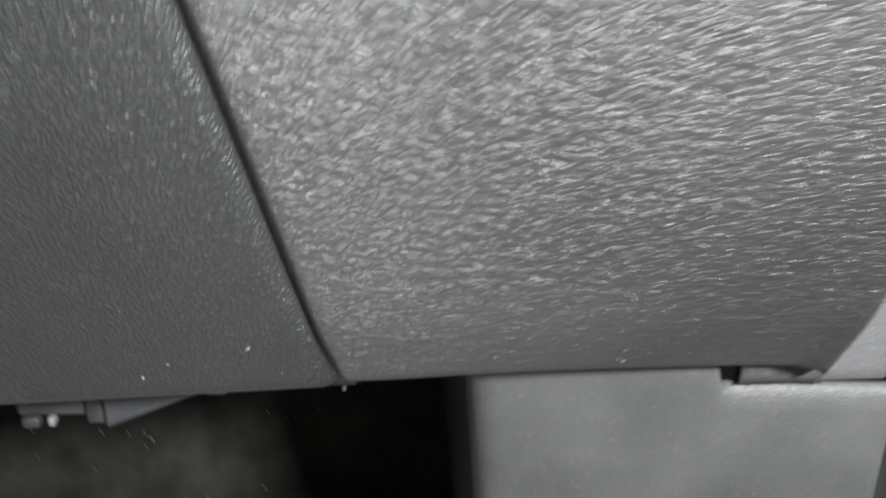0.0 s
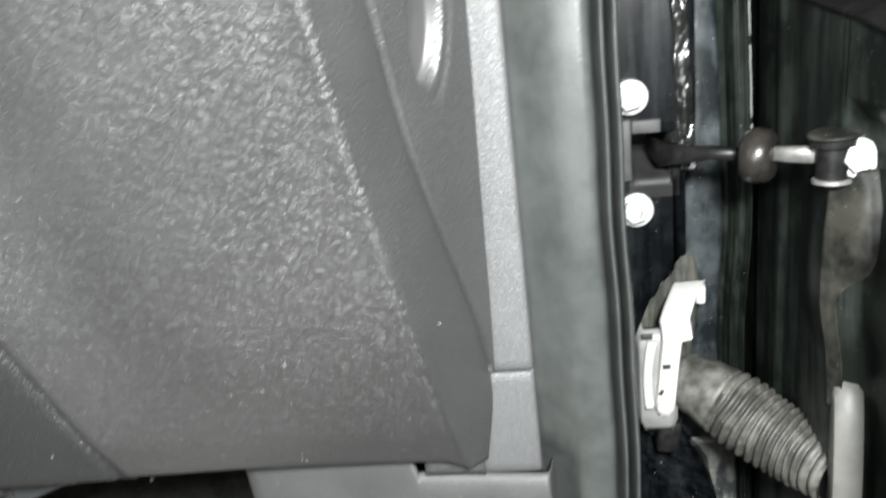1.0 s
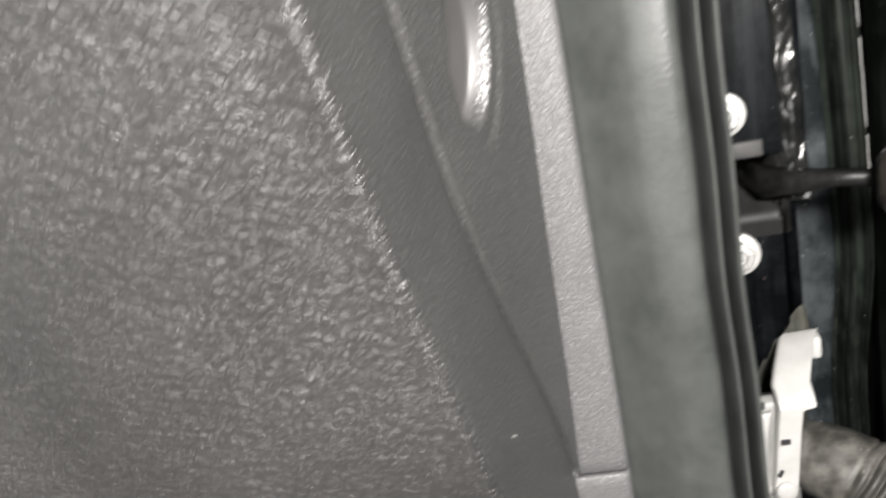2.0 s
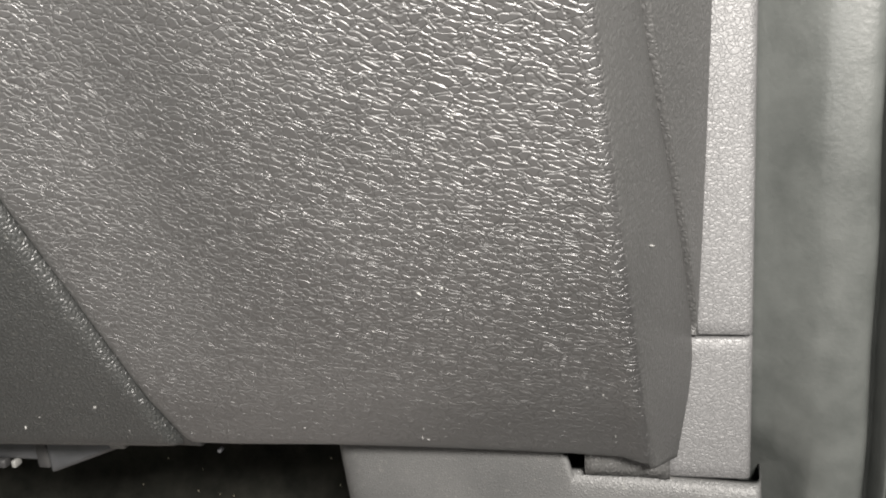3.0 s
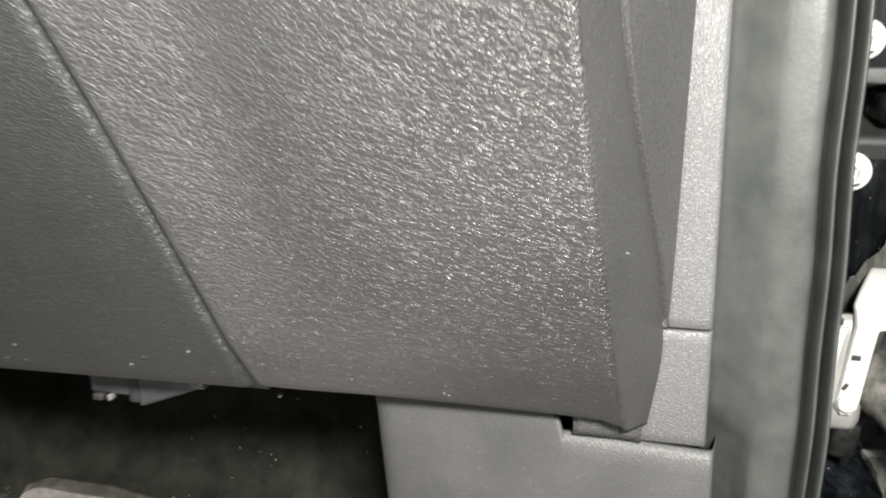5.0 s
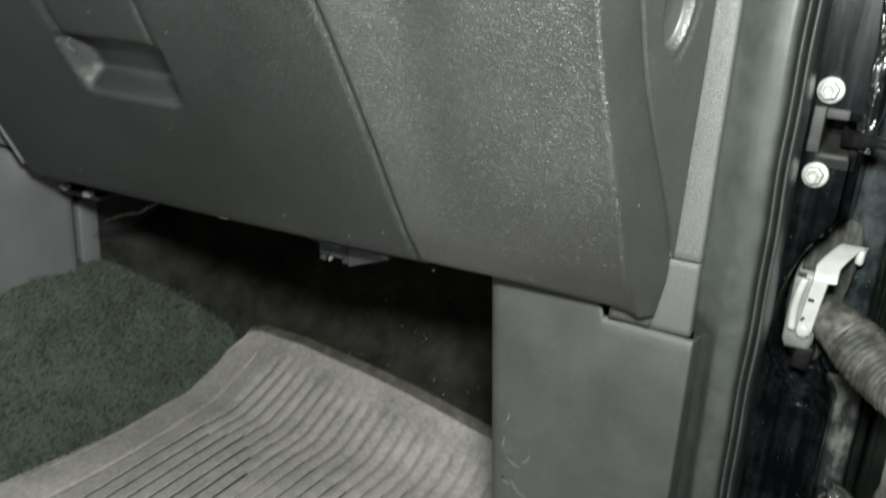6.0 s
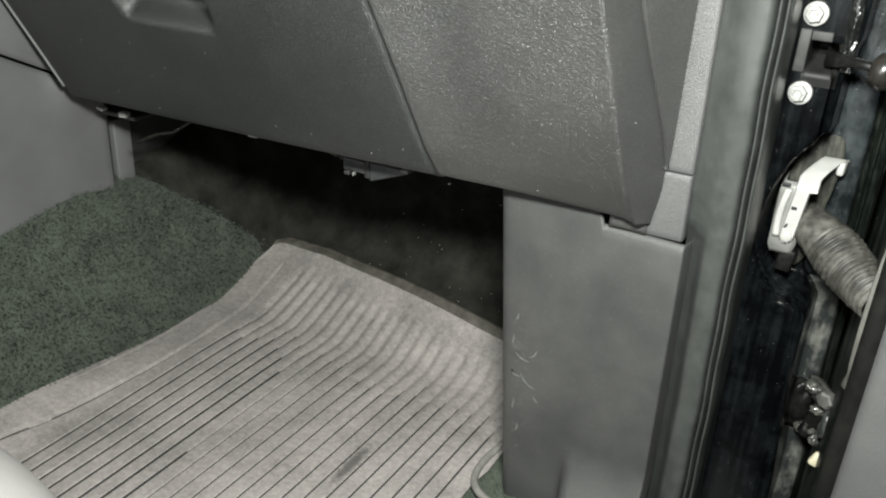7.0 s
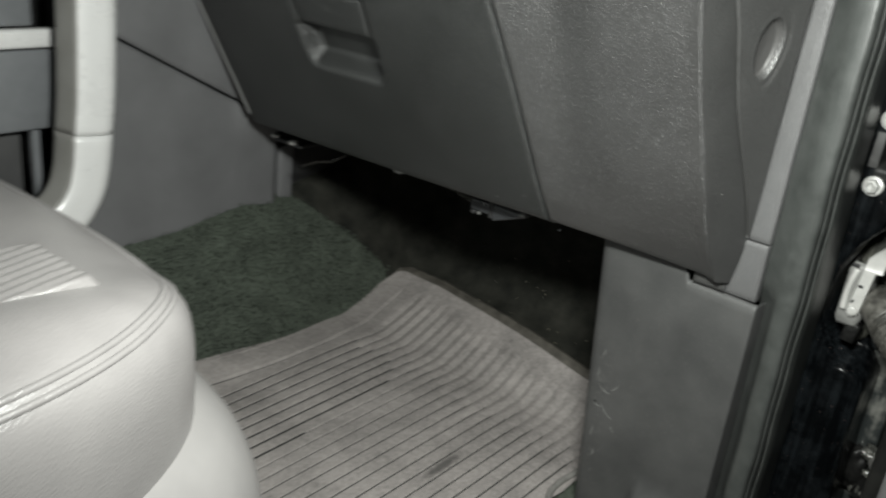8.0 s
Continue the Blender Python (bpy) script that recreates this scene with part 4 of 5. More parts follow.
def connector():
    c = thing("wire_connector", (0.25, 0.36, 0.30), "grey multi-pin connector with white locking lever on the pillar", "connector")
    # oval plate lining the hollow, dusty and streaked
    rows = []
    for z in steps(0.300, 0.412, 34):
        t = (z - 0.356) / 0.056
        w = 0.0160 * math.sqrt(max(0.0, 1 - abs(t) ** 2.6)) + 0.0015
        rows.append([(0.2475 + 0.010 * t * (t > 0) + w * math.sin(a), 0.3890 - 0.0025 * math.cos(a), z) for a in (radians(d) for d in range(-90, 91, 15))])
    part("back_plate", sheet(rows, (0, 0.003, 0)), M_GREYBOX, c, "streaked dusty back plate")
    rows = []
    for z in steps(0.322, 0.378, 18):
        e = min(z - 0.322, 0.378 - z)
        k = 0.003 * (1 - smooth(e / 0.006))
        rows.append([(0.2325 + k, 0.3870, z), (0.2330 + k, 0.3585, z), (0.2342 + k, 0.3562 + k, z), (0.2480, 0.3562 + k, z), (0.2520 - k, 0.3580, z), (0.2530 - k, 0.3870, z)])
    part("housing", sheet(rows, (0, 0.004, 0)), M_HUSK, c, "pale grey connector housing")
    # lever: a long plate that widens to a head, bends back over the housing and ends in a tab
    side = [(0.333, 0.3530), (0.350, 0.3524), (0.3615, 0.3520), (0.3700, 0.3512), (0.3750, 0.3506), (0.3765, 0.3507), (0.3800, 0.3530), (0.3835, 0.3575), (0.3870, 0.3640), (0.3900, 0.3730), (0.3922, 0.3820), (0.3925, 0.3880), (0.3905, 0.3905)]
    rows = []
    ns = len(side) - 1
    for t in steps(0, ns, 70):
        z, y = spline(range(ns + 1), [q[0] for q in side], t), spline(range(ns + 1), [q[1] for q in side], t)
        lean = 0.10 * (min(z, 0.376) - 0.333) + 0.42 * max(0.0, y - 0.357) * (z > 0.37)
        x0, x1 = 0.2398 + lean, 0.2498 + lean + 0.0048 * smooth((z - 0.3745) / 0.0012)
        cut = 0.0025 * smooth(1 - (z - 0.333) / 0.003)
        rows.append([(x0 + cut, y + 0.0015, z)] + [(x, y, z) for x in steps(x0 + 0.0007 + cut, x1 - 0.0007 - cut, 8)] + [(x1 - cut, y + 0.0015, z)])
    lever = part("lever", sheet(rows, (0, 0.0026, -0.0012)), M_WHITE, c, "white plastic locking lever bent over at its head", sharp=50)
    part("tab", moved(box((-0.0026, -0.0050, -0.0050), (0.0026, 0.0050, 0.0050), 0.0016, 2), pose(0.2690, 0.3855, 0.3865, 0, 0, -10)), M_WHITE, lever, "rounded finger tab")
    rows = []
    for z in steps(0.337, 0.3735, 20):
        bow = 0.0016 * math.sin((z - 0.337) / 0.0365 * 3.1)
        x = 0.2366 + 0.055 * (z - 0.337) - bow
        rows.append([(x - 0.0014, 0.3548, z), (x - 0.0007, 0.3532, z), (x + 0.0028, 0.3532, z), (x + 0.0034, 0.3548, z)])
    part("catch", sheet(rows, (0, 0.002, 0)), M_WHITE, c, "slim white catch")
    part("boss", moved(turned([(0.0042, -0.001), (0.0042, 0.0010), (0.0036, 0.0016), (0.0010, 0.0018)], 20), pose(0.2450, 0.3524, 0.3385, 90, 0, 0)), M_WHITE, lever, "round pivot boss")
    part("slot", box((0.2440, 0.3512, 0.3600), (0.2478, 0.3524, 0.3622), 0.0), M_BLACK, lever, "dark slot", False)
    part("slot", moved(box((-0.0008, -0.0005, -0.0016), (0.0008, 0.0005, 0.0016), 0.0), pose(0.2432, 0.3523, 0.3468, 0, 30, 0)), M_BLACK, lever, "dark slot", False)
    part("latch_window", box((0.2345, 0.3552, 0.3745), (0.2400, 0.3566, 0.3775), 0.0004), M_BLACK, c, "dark latch window")
    # black tail of the housing below
    part("tail", moved(box((-0.0055, -0.006, -0.009), (0.0065, 0.006, 0.009), 0.002), pose(0.2475, 0.3650, 0.3165, 0, 6, 0)), M_STEEL_DARK, c, "black plug tail")
    # ribbed boot to the door
    b = thing("wiring_boot", (0.28, 0.35, 0.3), "dusty ribbed rubber wiring boot between pillar and door", "wiring boot")
    key = [(0.2540, 0.370, 0.3480), (0.264, 0.363, 0.3440), (0.278, 0.352, 0.3375), (0.291, 0.340, 0.3300), (0.304, 0.328, 0.3245), (0.3165, 0.312, 0.3225)]
    bm = bmesh.new()
    rings, seg, n = [], 40, 240
    up = None
    cent = [Vector([spline(range(6), [q[i] for q in key], k / (n - 1) * 5) for i in range(3)]) for k in range(n)]
    for k in range(n):
        t = k / (n - 1) * 5
        d = (cent[min(k + 1, n - 1)] - cent[max(k - 1, 0)]).normalized()
        up = Vector((0, 0, 1)) if up is None else up
        up = (up - d * up.dot(d)).normalized()
        sd = d.cross(up)
        r0 = spline(range(6), [0.0125, 0.0158, 0.0178, 0.0172, 0.0160, 0.0150], t)
        ring = []
        for q in range(seg):
            a = 2 * math.pi * q / seg
            # ribs wander and pinch round the boot
            ph = (t - 1.35) * 27.0 + 1.5 * math.sin(t * 1.9 + 1.2 * math.cos(a)) + 1.1 * noise.noise((math.cos(a) * 1.4, math.sin(a) * 1.4, t * 1.1))
            rib = (0.0013 * (abs(math.cos(ph / 2)) ** 0.8 * 2 - 1.2)) * smooth((t - 1.55) / 0.5)
            rad = r0 + rib + 0.0007 * noise.noise((math.cos(a) * 2, math.sin(a) * 2, t * 3))
            ring.append(bm.verts.new(cent[k] + rad * (math.cos(a) * up + math.sin(a) * sd)))
        rings.append(ring)
    for a, c2 in zip(rings, rings[1:]):
        for q in range(seg):
            bm.faces.new((a[q], a[(q + 1) % seg], c2[(q + 1) % seg], c2[q]))
    part("bellows", bm, M_BELLOWS, b)
    m = Matrix.Translation((0.3145, 0.3030, 0.3180)) @ Matrix.Rotation(radians(-14), 4, "Z") @ Matrix.Diagonal((0.78, 0.018, 0.058, 1)) @ Matrix.Rotation(radians(90), 4, "Y")
    part("grommet", moved(turned([(0.55, -0.0082), (0.86, -0.0080), (0.96, -0.0070), (1.0, -0.0045), (1.0, 0.0050), (0.96, 0.0075), (0.60, 0.0080)], 56), m), M_GROMMET, b, "flanged pale rubber grommet", sharp=40)


def corner_x(z):
    """Sideways run of the door's pressed corner edge."""
    return spline((0.20, 0.30, 0.365, 0.385, 0.41, 0.433, 0.462, 0.50, 0.60), (0.3070, 0.3075, 0.3072, 0.3062, 0.3030, 0.3032, 0.3050, 0.3075, 0.3080), z)


def car_door():
    d = thing("car_door", (0.32, 0.3, -0.05), "open black car door with grey plastic trim", "car door")
    prof = fillet([(0.3002, 0.52, 0), (0.3010, 0.445, 0), (0.3045, 0.440, 0), (0.3052, 0.415, 0), (0.3020, 0.405, 0), (0.3030, 0.37, 0), (0.3058, 0.362, 0), (0.3064, 0.318, 0),
                   (0.3080, 0.302, 0), (0.320, 0.2965, 0), (0.326, 0.262, 0)], 0.0035, 4)
    fine = []
    for a, b in zip(prof, prof[1:]):
        n = max(1, int((b - a).length / 0.0015))
        fine += [a.lerp(b, k / n) for k in range(n)]
    fine.append(prof[-1])
    rim = lambda y: spline((0.24, 0.272, 0.30, 0.345, 0.372, 0.385, 0.395), (0.515, 0.524, 0.529, 0.535, 0.541, 0.556, 0.600), y)
    rows = []
    for z in steps(-0.06, 0.495, 120)[:-1] + steps(0.495, 0.61, 200) + steps(0.612, 0.76, 30):
        row = []
        for q in fine:
            line = z - rim(q.y)
            step = 0.010 * smooth((line + 0.001) / 0.004) - 0.0012 * smooth(1 - abs(line + 0.002) / 0.003)
            # above the check bracket the face runs on flat past the corner
            flat = (0.308 + 0.08 * (0.302 - q.y) - q.x) * smooth((z - 0.482) / 0.015) if q.y < 0.302 else 0.0
            row.append((q.x + flat + step + (corner_x(z) - 0.3068) * smooth((0.345 - q.y) / 0.03), q.y, z))
        rows.append(row)
    face = part("hinge_face", sheet(rows, (0.004, 0.002, 0)), M_DOORPAINT, d, "dusty black painted door edge")
    # matt black above the rim paints in an unlit cavity
    face.data.materials.append(M_EDGE)
    for f in face.data.polygons:
        if f.center.z > rim(f.center.y) - 0.0030:
            f.material_index = 1
    # dust caked on the pressed corner under the check bracket
    rows = []
    for z in steps(0.362, 0.468, 60):
        full = (0.12 + 0.88 * smooth((z - 0.412) / 0.02)) * smooth((0.476 - z) / 0.012)
        bulge = 0.0065 * smooth((z - 0.415) / 0.02) * smooth((0.470 - z) / 0.02)
        row = []
        for u in steps(0, 1, 22):
            x = corner_x(z) - 0.0006 + u * (0.002 + 0.017 * full)
            y = 0.3040 - 0.0065 * smooth(u * 2.2) * full - bulge * math.sin(u * 2.6) - 0.006 * u
            y += 0.0010 * noise.noise((x * 260, z * 90, 2.0)) + 0.0004
            row.append((x, y, z))
        rows.append(row)
    part("boss", sheet(rows, (0.002, 0.004, 0)), M_RUST, d, "dusty pressed boss")
    part("edge_rubber", tube([(0.3105, 0.226, z) for z in steps(-0.05, 0.47, 30)], 0.0062, 16), M_EDGE, d, "black rubber edge")
    rows = []
    for z in steps(-0.05, 0.74, 30):
        row = [(0.3125, 0.232, z), (0.3140, 0.222, z), (0.3165, 0.2165, z)]
        row += [(0.3165 + 0.94 * s, 0.2165 - 0.34 * s - 0.012 * math.sin(min(1, s / 0.5) * 3.14) * smooth((z - 0.1) / 0.3), z) for s in steps(0.004, 0.92, 24)]
        rows.append(row)
    part("inner_trim", sheet(rows, (0.006, 0.016, 0)), M_DTRIM, d, "grey grained plastic lining")
    rows = [[(0.302 + 0.94 * s, 0.455 - 0.34 * s + 0.02 * math.sin(s * 3), z) for s in steps(0, 0.92, 20)] for z in steps(-0.05, 0.74, 12)]
    part("outer_skin", sheet(rows, (0.002, 0.006, 0)), M_PAINT, d)
    # lower hinge, caked in grease
    h = thing("lower_hinge", (0.3, 0.36, 0.17), "greasy black steel hinge between pillar and open door", "hinge")

    def lump(name, c0, r0, mat, label, k, amp=0.4):
        bm = bmesh.new()
        bmesh.ops.create_icosphere(bm, subdivisions=4, radius=1)
        for v in bm.verts:
            f = 1 + amp * noise.noise(v.co * 1.6 + Vector((k, 0, 0))) + 0.3 * amp * noise.noise(v.co * 5 + Vector((0, k, 0)))
            v.co = Vector(c0) + Vector((v.co.x * r0[0], v.co.y * r0[1], v.co.z * r0[2])) * f
        return part(name, bm, mat, h, label)

    lump("leaf", (0.2840, 0.398, 0.180), (0.0105, 0.008, 0.022), M_STEEL_DARK, "black hinge leaf", 5.1, 0.25)
    arm = []
    for t in steps(0, 1, 14):
        c0 = Vector((0.286, 0.400, 0.197)).lerp(Vector((0.310, 0.345, 0.205)), t) + Vector((0, 0, 0.004 * math.sin(t * 3)))
        arm.append([c0 + Vector((0.001 * math.sin(t * 9), 0, w)) for w in (-0.010, -0.007, 0.006, 0.009)])
    part("leaf", sheet(arm, (0.004, 0.004, 0)), M_GREASE, h, "greasy hinge arm")
    part("knuckle", moved(turned([(0.004, -0.024), (0.0068, -0.022), (0.0068, -0.009), (0.0082, -0.008), (0.0082, 0.008), (0.0068, 0.009), (0.0068, 0.018), (0.004, 0.021)], 20), pose(0.3000, 0.372, 0.188, 8, 16, 0)), M_STEEL_DARK, h, sharp=40)
    part("nut", moved(turned([(0.0070, -0.004), (0.0073, 0.003), (0.0055, 0.0045)], 6), pose(0.3015, 0.358, 0.212, 90, 0, -30)), M_STEEL, h, smooth=False)
    for k, (c0, r0) in enumerate((((0.2905, 0.388, 0.203), (0.006, 0.006, 0.005)), ((0.2985, 0.366, 0.196), (0.006, 0.005, 0.004)), ((0.2965, 0.372, 0.176), (0.006, 0.006, 0.008)), ((0.3015, 0.366, 0.168), (0.004, 0.004, 0.005)), ((0.2890, 0.392, 0.160), (0.005, 0.005, 0.004)))):
        lump("grease_lump", c0, r0, M_GREASE, "glistening grease", k * 3.7)
    lump("worn_arm", (0.3070, 0.356, 0.190), (0.0060, 0.006, 0.0130), M_PALE_DUST, "dusty worn hinge arm", 9.3, 0.3)
    part("cover_cap", moved(turned([(0.0112, -0.012), (0.0115, 0.0), (0.0100, 0.0060), (0.0060, 0.0095), (0.0015, 0.0105)], 28), pose(0.3190, 0.306, 0.2680, -12, 18, 0)), M_GROMMET, h, "dusty grey rounded hinge cap")
    part("clip", moved(box((-0.0045, -0.003, -0.006), (0.0045, 0.003, 0.006), 0.002), pose(0.3060, 0.335, 0.172, 0, 25, 10)), M_YELLOW, h, "yellowed plastic clip")


def floor_h(x, y):
    base = 0.043 + 0.55 * max(0.0, y - 0.44) ** 1.25 + 1.2 * max(0.0, y - 0.58)
    t = max(0.0, -0.378 - x)
    crest = lin((-0.1, 0.20, 0.294, 0.38, 0.6), (0.215, 0.222, 0.238, 0.222, 0.26), y)
    hump = crest * (1 - math.exp(-((t / 0.042) ** 1.35)))
    wall = 0.25 * max(0.0, x - 0.05)
    return max(base, base + (hump - 0.02) * (t > 0)) + wall + 0.0012 * math.sin(70 * x) * math.sin(55 * y)


def carpet():
    c = thing("floor_carpet", (-0.2, 0.2, 0.03), "dark green-grey pile carpet over floor and tunnel", "carpet", kind="structure")
    xs = steps(-0.52, -0.36, 34) + steps(-0.35, 0.20, 24)
    rows = [[(x, y, floor_h(x, y)) for x in xs] for y in steps(-0.75, 0.72, 74)]
    part("carpet_base", sheet(rows, (0, 0, -0.006)), M_CARPET, c)
    part("firewall_lining", sheet([[(x, 0.72 + 0.05 * v, 0.32 + 0.45 * v) for x in steps(-0.52, 0.20, 6)] for v in steps(0, 1, 5)], (0, 0.01, 0)), M_BLACK, c)
    # black felt pad from the toe board up under the dashboard
    pad_y = lambda x: lin((-0.52, -0.45, -0.43, -0.419, -0.404, -0.39, -0.30, -0.18, 0.05, 0.2), (0.33, 0.385, 0.420, 0.450, 0.488, 0.530, 0.520, 0.485, 0.440, 0.43), x)
    rows = []
    for x in steps(-0.52, 0.19, 80):
        y0 = pad_y(x) + 0.003 * noise.noise((x * 40, 0.7, 0))
        rows.append([(x, y0 + (0.715 - y0) * v, floor_h(x, y0 + (0.715 - y0) * v) + (0.0005 if v == 0 else 0.0035)) for v in [0.0, 0.012] + steps(0.03, 1, 26)])
    part("toe_pad", sheet(rows, (0, 0, -0.003)), M_PAD, c, "black felt toe pad")
    # pile: short leaning tufts
    rng = np.random.default_rng(5)
    n = 46000
    px, py = rng.uniform(-0.462, -0.365, n), rng.uniform(0.08, 0.56, n)
    extra = 5000
    px = np.concatenate([px, rng.uniform(0.03, 0.12, extra)])
    py = np.concatenate([py, rng.uniform(0.16, 0.36, extra)])
    verts, faces = [], []
    for i in range(n + extra):
        x, y = px[i], py[i]
        if y > pad_y(x) + 0.004:
            continue
        z = floor_h(x, y)
        e = 0.002
        nx, ny = -(floor_h(x + e, y) - z) / e, -(floor_h(x, y + e) - z) / e
        L = math.sqrt(nx * nx + ny * ny + 1)
        nx, ny, nz = nx / L, ny / L, 1 / L
        a = rng.uniform(0, 6.28)
        w, h = 0.0005, rng.uniform(0.0015, 0.0036)
        lx, ly, lz = rng.normal(0, 0.0011, 3)
        dx, dy = w * math.cos(a), w * math.sin(a)
        dz = -(nx * dx + ny * dy) / max(nz, 0.3)
        k = len(verts)
        verts += [(x - dx, y - dy, z - dz), (x + dx, y + dy, z + dz), (x + nx * h + lx, y + ny * h + ly, z + nz * h + lz)]
        faces.append((k, k + 1, k + 2))
    me = bpy.data.meshes.new("carpet_pile")
    me.from_pydata(verts, [], faces)
    pile = finish("carpet_pile", me, M_CARPET, c, "", False)
    pile["kind"] = "stuff"
    # pale grit dropped under the dashboard
    verts, faces = [], []
    for k in range(90):
        x, y = rng.uniform(-0.25, 0.02), rng.uniform(0.42, 0.66)
        z, sz = floor_h(x, y) + 0.0036, rng.uniform(0.0004, 0.0011)
        q = len(verts)
        verts += [(x - sz, y, z), (x + sz, y - sz, z), (x, y + sz, z), (x, y, z + 1.4 * sz)]
        faces += [(q, q + 1, q + 3), (q + 1, q + 2, q + 3), (q + 2, q, q + 3)]
    me = bpy.data.meshes.new("grit")
    me.from_pydata(verts, [], faces)
    grit = finish("grit", me, M_YELLOW, None, "", False)
    tagged(grit, "pale grit scattered on the dark carpet", "grit", kind="stuff")
    f = part("floor_pan", box((-0.95, -1.5, -0.05), (0.30, 0.95, 0.012), 0.004), M_PAINT, None)
    tagged(f, "black painted steel floor pan of the car", "floor pan", kind="structure")


def mat_z(x, y):
    rise = 0.62 * max(0.0, y - 0.435) ** 1.25 + 0.22 * max(0.0, y - 0.44) * smooth((x + 0.35) / 0.3)
    curl = 0.022 * smooth((-0.335 - x) / 0.075) * smooth((0.36 - y) / 0.22)
    return 0.0525 + rise + curl


def floor_mat():
    m = thing("floor_mat", (-0.17, 0.2, 0.05), "dusty grey ribbed rubber floor mat", "floor mat")
    left = lambda y: spline((-0.3, 0.10, 0.17, 0.29, 0.41, 0.47, 0.56), (-0.415, -0.408, -0.4035, -0.401, -0.403, -0.398, -0.381), y)
    inner = lambda y: spline((-0.3, 0.10, 0.167, 0.232, 0.307, 0.381, 0.427, 0.52), (-0.385, -0.3695, -0.3575, -0.3510, -0.3462, -0.3462, -0.3490, -0.3500), y)
    right = lambda y: lin((-0.3, 0.20, 0.276, 0.284, 0.290, 0.298, 0.308, 0.322, 0.345, 0.37, 0.6), (0.105, 0.098, 0.090, 0.066, 0.051, 0.0415, 0.0365, 0.0345, 0.0355, 0.040, 0.044), y)
    far = lambda x: lin((-0.39, -0.30, -0.18, -0.06, 0.05), (0.556, 0.552, 0.530, 0.508, 0.492), x)
    first, pitch, lean = -0.3270, 0.0163, 0.030
    cols = steps(-1.0, -0.91, 100)
    for k in range(0, 26):
        cols += [k * pitch + pitch * q for q in (-0.5, -0.32, -0.17, -0.12, -0.09, -0.06, -0.03, 0.0, 0.03, 0.06, 0.09, 0.12, 0.17, 0.32)]
    cols = sorted(set(round(q, 5) for q in cols))
    nu = len(cols)
    rows, deep = [], []
    for v in [0.0, 0.004] + steps(0.01, 0.985, 74) + [0.992, 0.997, 1.0]:
        row, cut_row = [], []
        for k in range(nu):
            y = -0.28 + 0.83 * v
            xl, xr = left(y), right(y)
            x = min(first + cols[k] + lean * (y - 0.25), xr)
            if cols[k] < -0.5:
                t, mid, end = (cols[k] + 1.0) / 0.09, inner(y), first - 0.51 * pitch + lean * (y - 0.25)
                x = xl + (mid - xl) * t / 0.6 if t < 0.6 else mid + (end - mid) * (t - 0.6) / 0.4
            y = -0.28 + (far(x) + 0.28) * v
            # corner rounding at the far left
            rc = 0.028
            ox, oy = max(0.0, xl + rc - x), max(0.0, y - (far(x) - rc))
            y -= oy * (1 - math.sqrt(max(0.0, 1 - (ox / rc) ** 2))) if ox > 0 else 0.0
            z = mat_z(x, y)
            edge_r = xr - x
            d_far = far(x) - y
            ph = cols[k] / pitch
            fr = ph - math.floor(ph)
            inside = (cols[k] > -0.5) * smooth((edge_r - 0.010) / 0.004) * smooth((d_far - 0.030) / 0.012)
            # sharp grooves where trodden flat, rounder and shallower up the toe
            rib = math.floor(ph + 0.5)
            sharpness = smooth((0.478 - 0.0016 * rib + 0.022 * noise.noise((rib * 3.7, 0.4, 0)) - y) / 0.15)
            thin = smooth((x + 0.28) / 0.12)
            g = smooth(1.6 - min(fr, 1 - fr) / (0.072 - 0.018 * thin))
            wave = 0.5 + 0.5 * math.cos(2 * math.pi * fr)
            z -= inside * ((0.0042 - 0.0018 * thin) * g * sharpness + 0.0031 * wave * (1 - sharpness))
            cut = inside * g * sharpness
            # border: rim, then a broad inner groove
            xb = x - xl
            z += 0.0012 * smooth(1 - abs(xb - 0.004) / 0.004)
            rim = smooth(1.4 - abs(x - inner(y)) / 0.0022) * smooth((d_far - 0.03) / 0.03) * (cols[k] < -0.5)
            z -= 0.0036 * rim
            z += 0.0010 * smooth(1 - abs(xb - 0.017) / 0.0018) * smooth((y - 0.20) / 0.01) * smooth((0.40 - y) / 0.02)
            z += 0.006 * smooth((0.024 - d_far) / 0.010)
            z += 0.0010 * math.sin(11 * x + 3) * math.sin(13 * y) 
            row.append((x, y, z))
            cut_row.append(max(cut, 0.42 * rim * (y < 0.36), 2.0 * (d_far < 0.021)))
        rows.append(row)
        deep.append(cut_row)
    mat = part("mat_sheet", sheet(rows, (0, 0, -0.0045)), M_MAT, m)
    # the grooves' shade is put into the colour: darker rubber than the dusty ribs
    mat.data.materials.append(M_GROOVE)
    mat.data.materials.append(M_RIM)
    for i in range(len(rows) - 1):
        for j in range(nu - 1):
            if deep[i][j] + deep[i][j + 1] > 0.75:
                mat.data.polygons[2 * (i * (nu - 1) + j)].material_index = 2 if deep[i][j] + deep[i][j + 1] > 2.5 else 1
    # rolled lip round the notch at the kick panel
    notch = [(0.098, 0.262), (0.086, 0.276), (0.068, 0.2825), (0.052, 0.2885), (0.0415, 0.2975), (0.0362, 0.309), (0.0345, 0.322), (0.0350, 0.338), (0.0375, 0.354), (0.0395, 0.368)]
    line = []
    for t in steps(0, len(notch) - 1, 60):
        x, y = spline(range(len(notch)), [q[0] for q in notch], t), spline(range(len(notch)), [q[1] for q in notch], t)
        line.append((x - 0.0015, y, mat_z(x, y) + 0.0012))
    part("rolled_lip", tube(line, 0.0036, 12), M_LIP, m, "worn grey rolled lip")


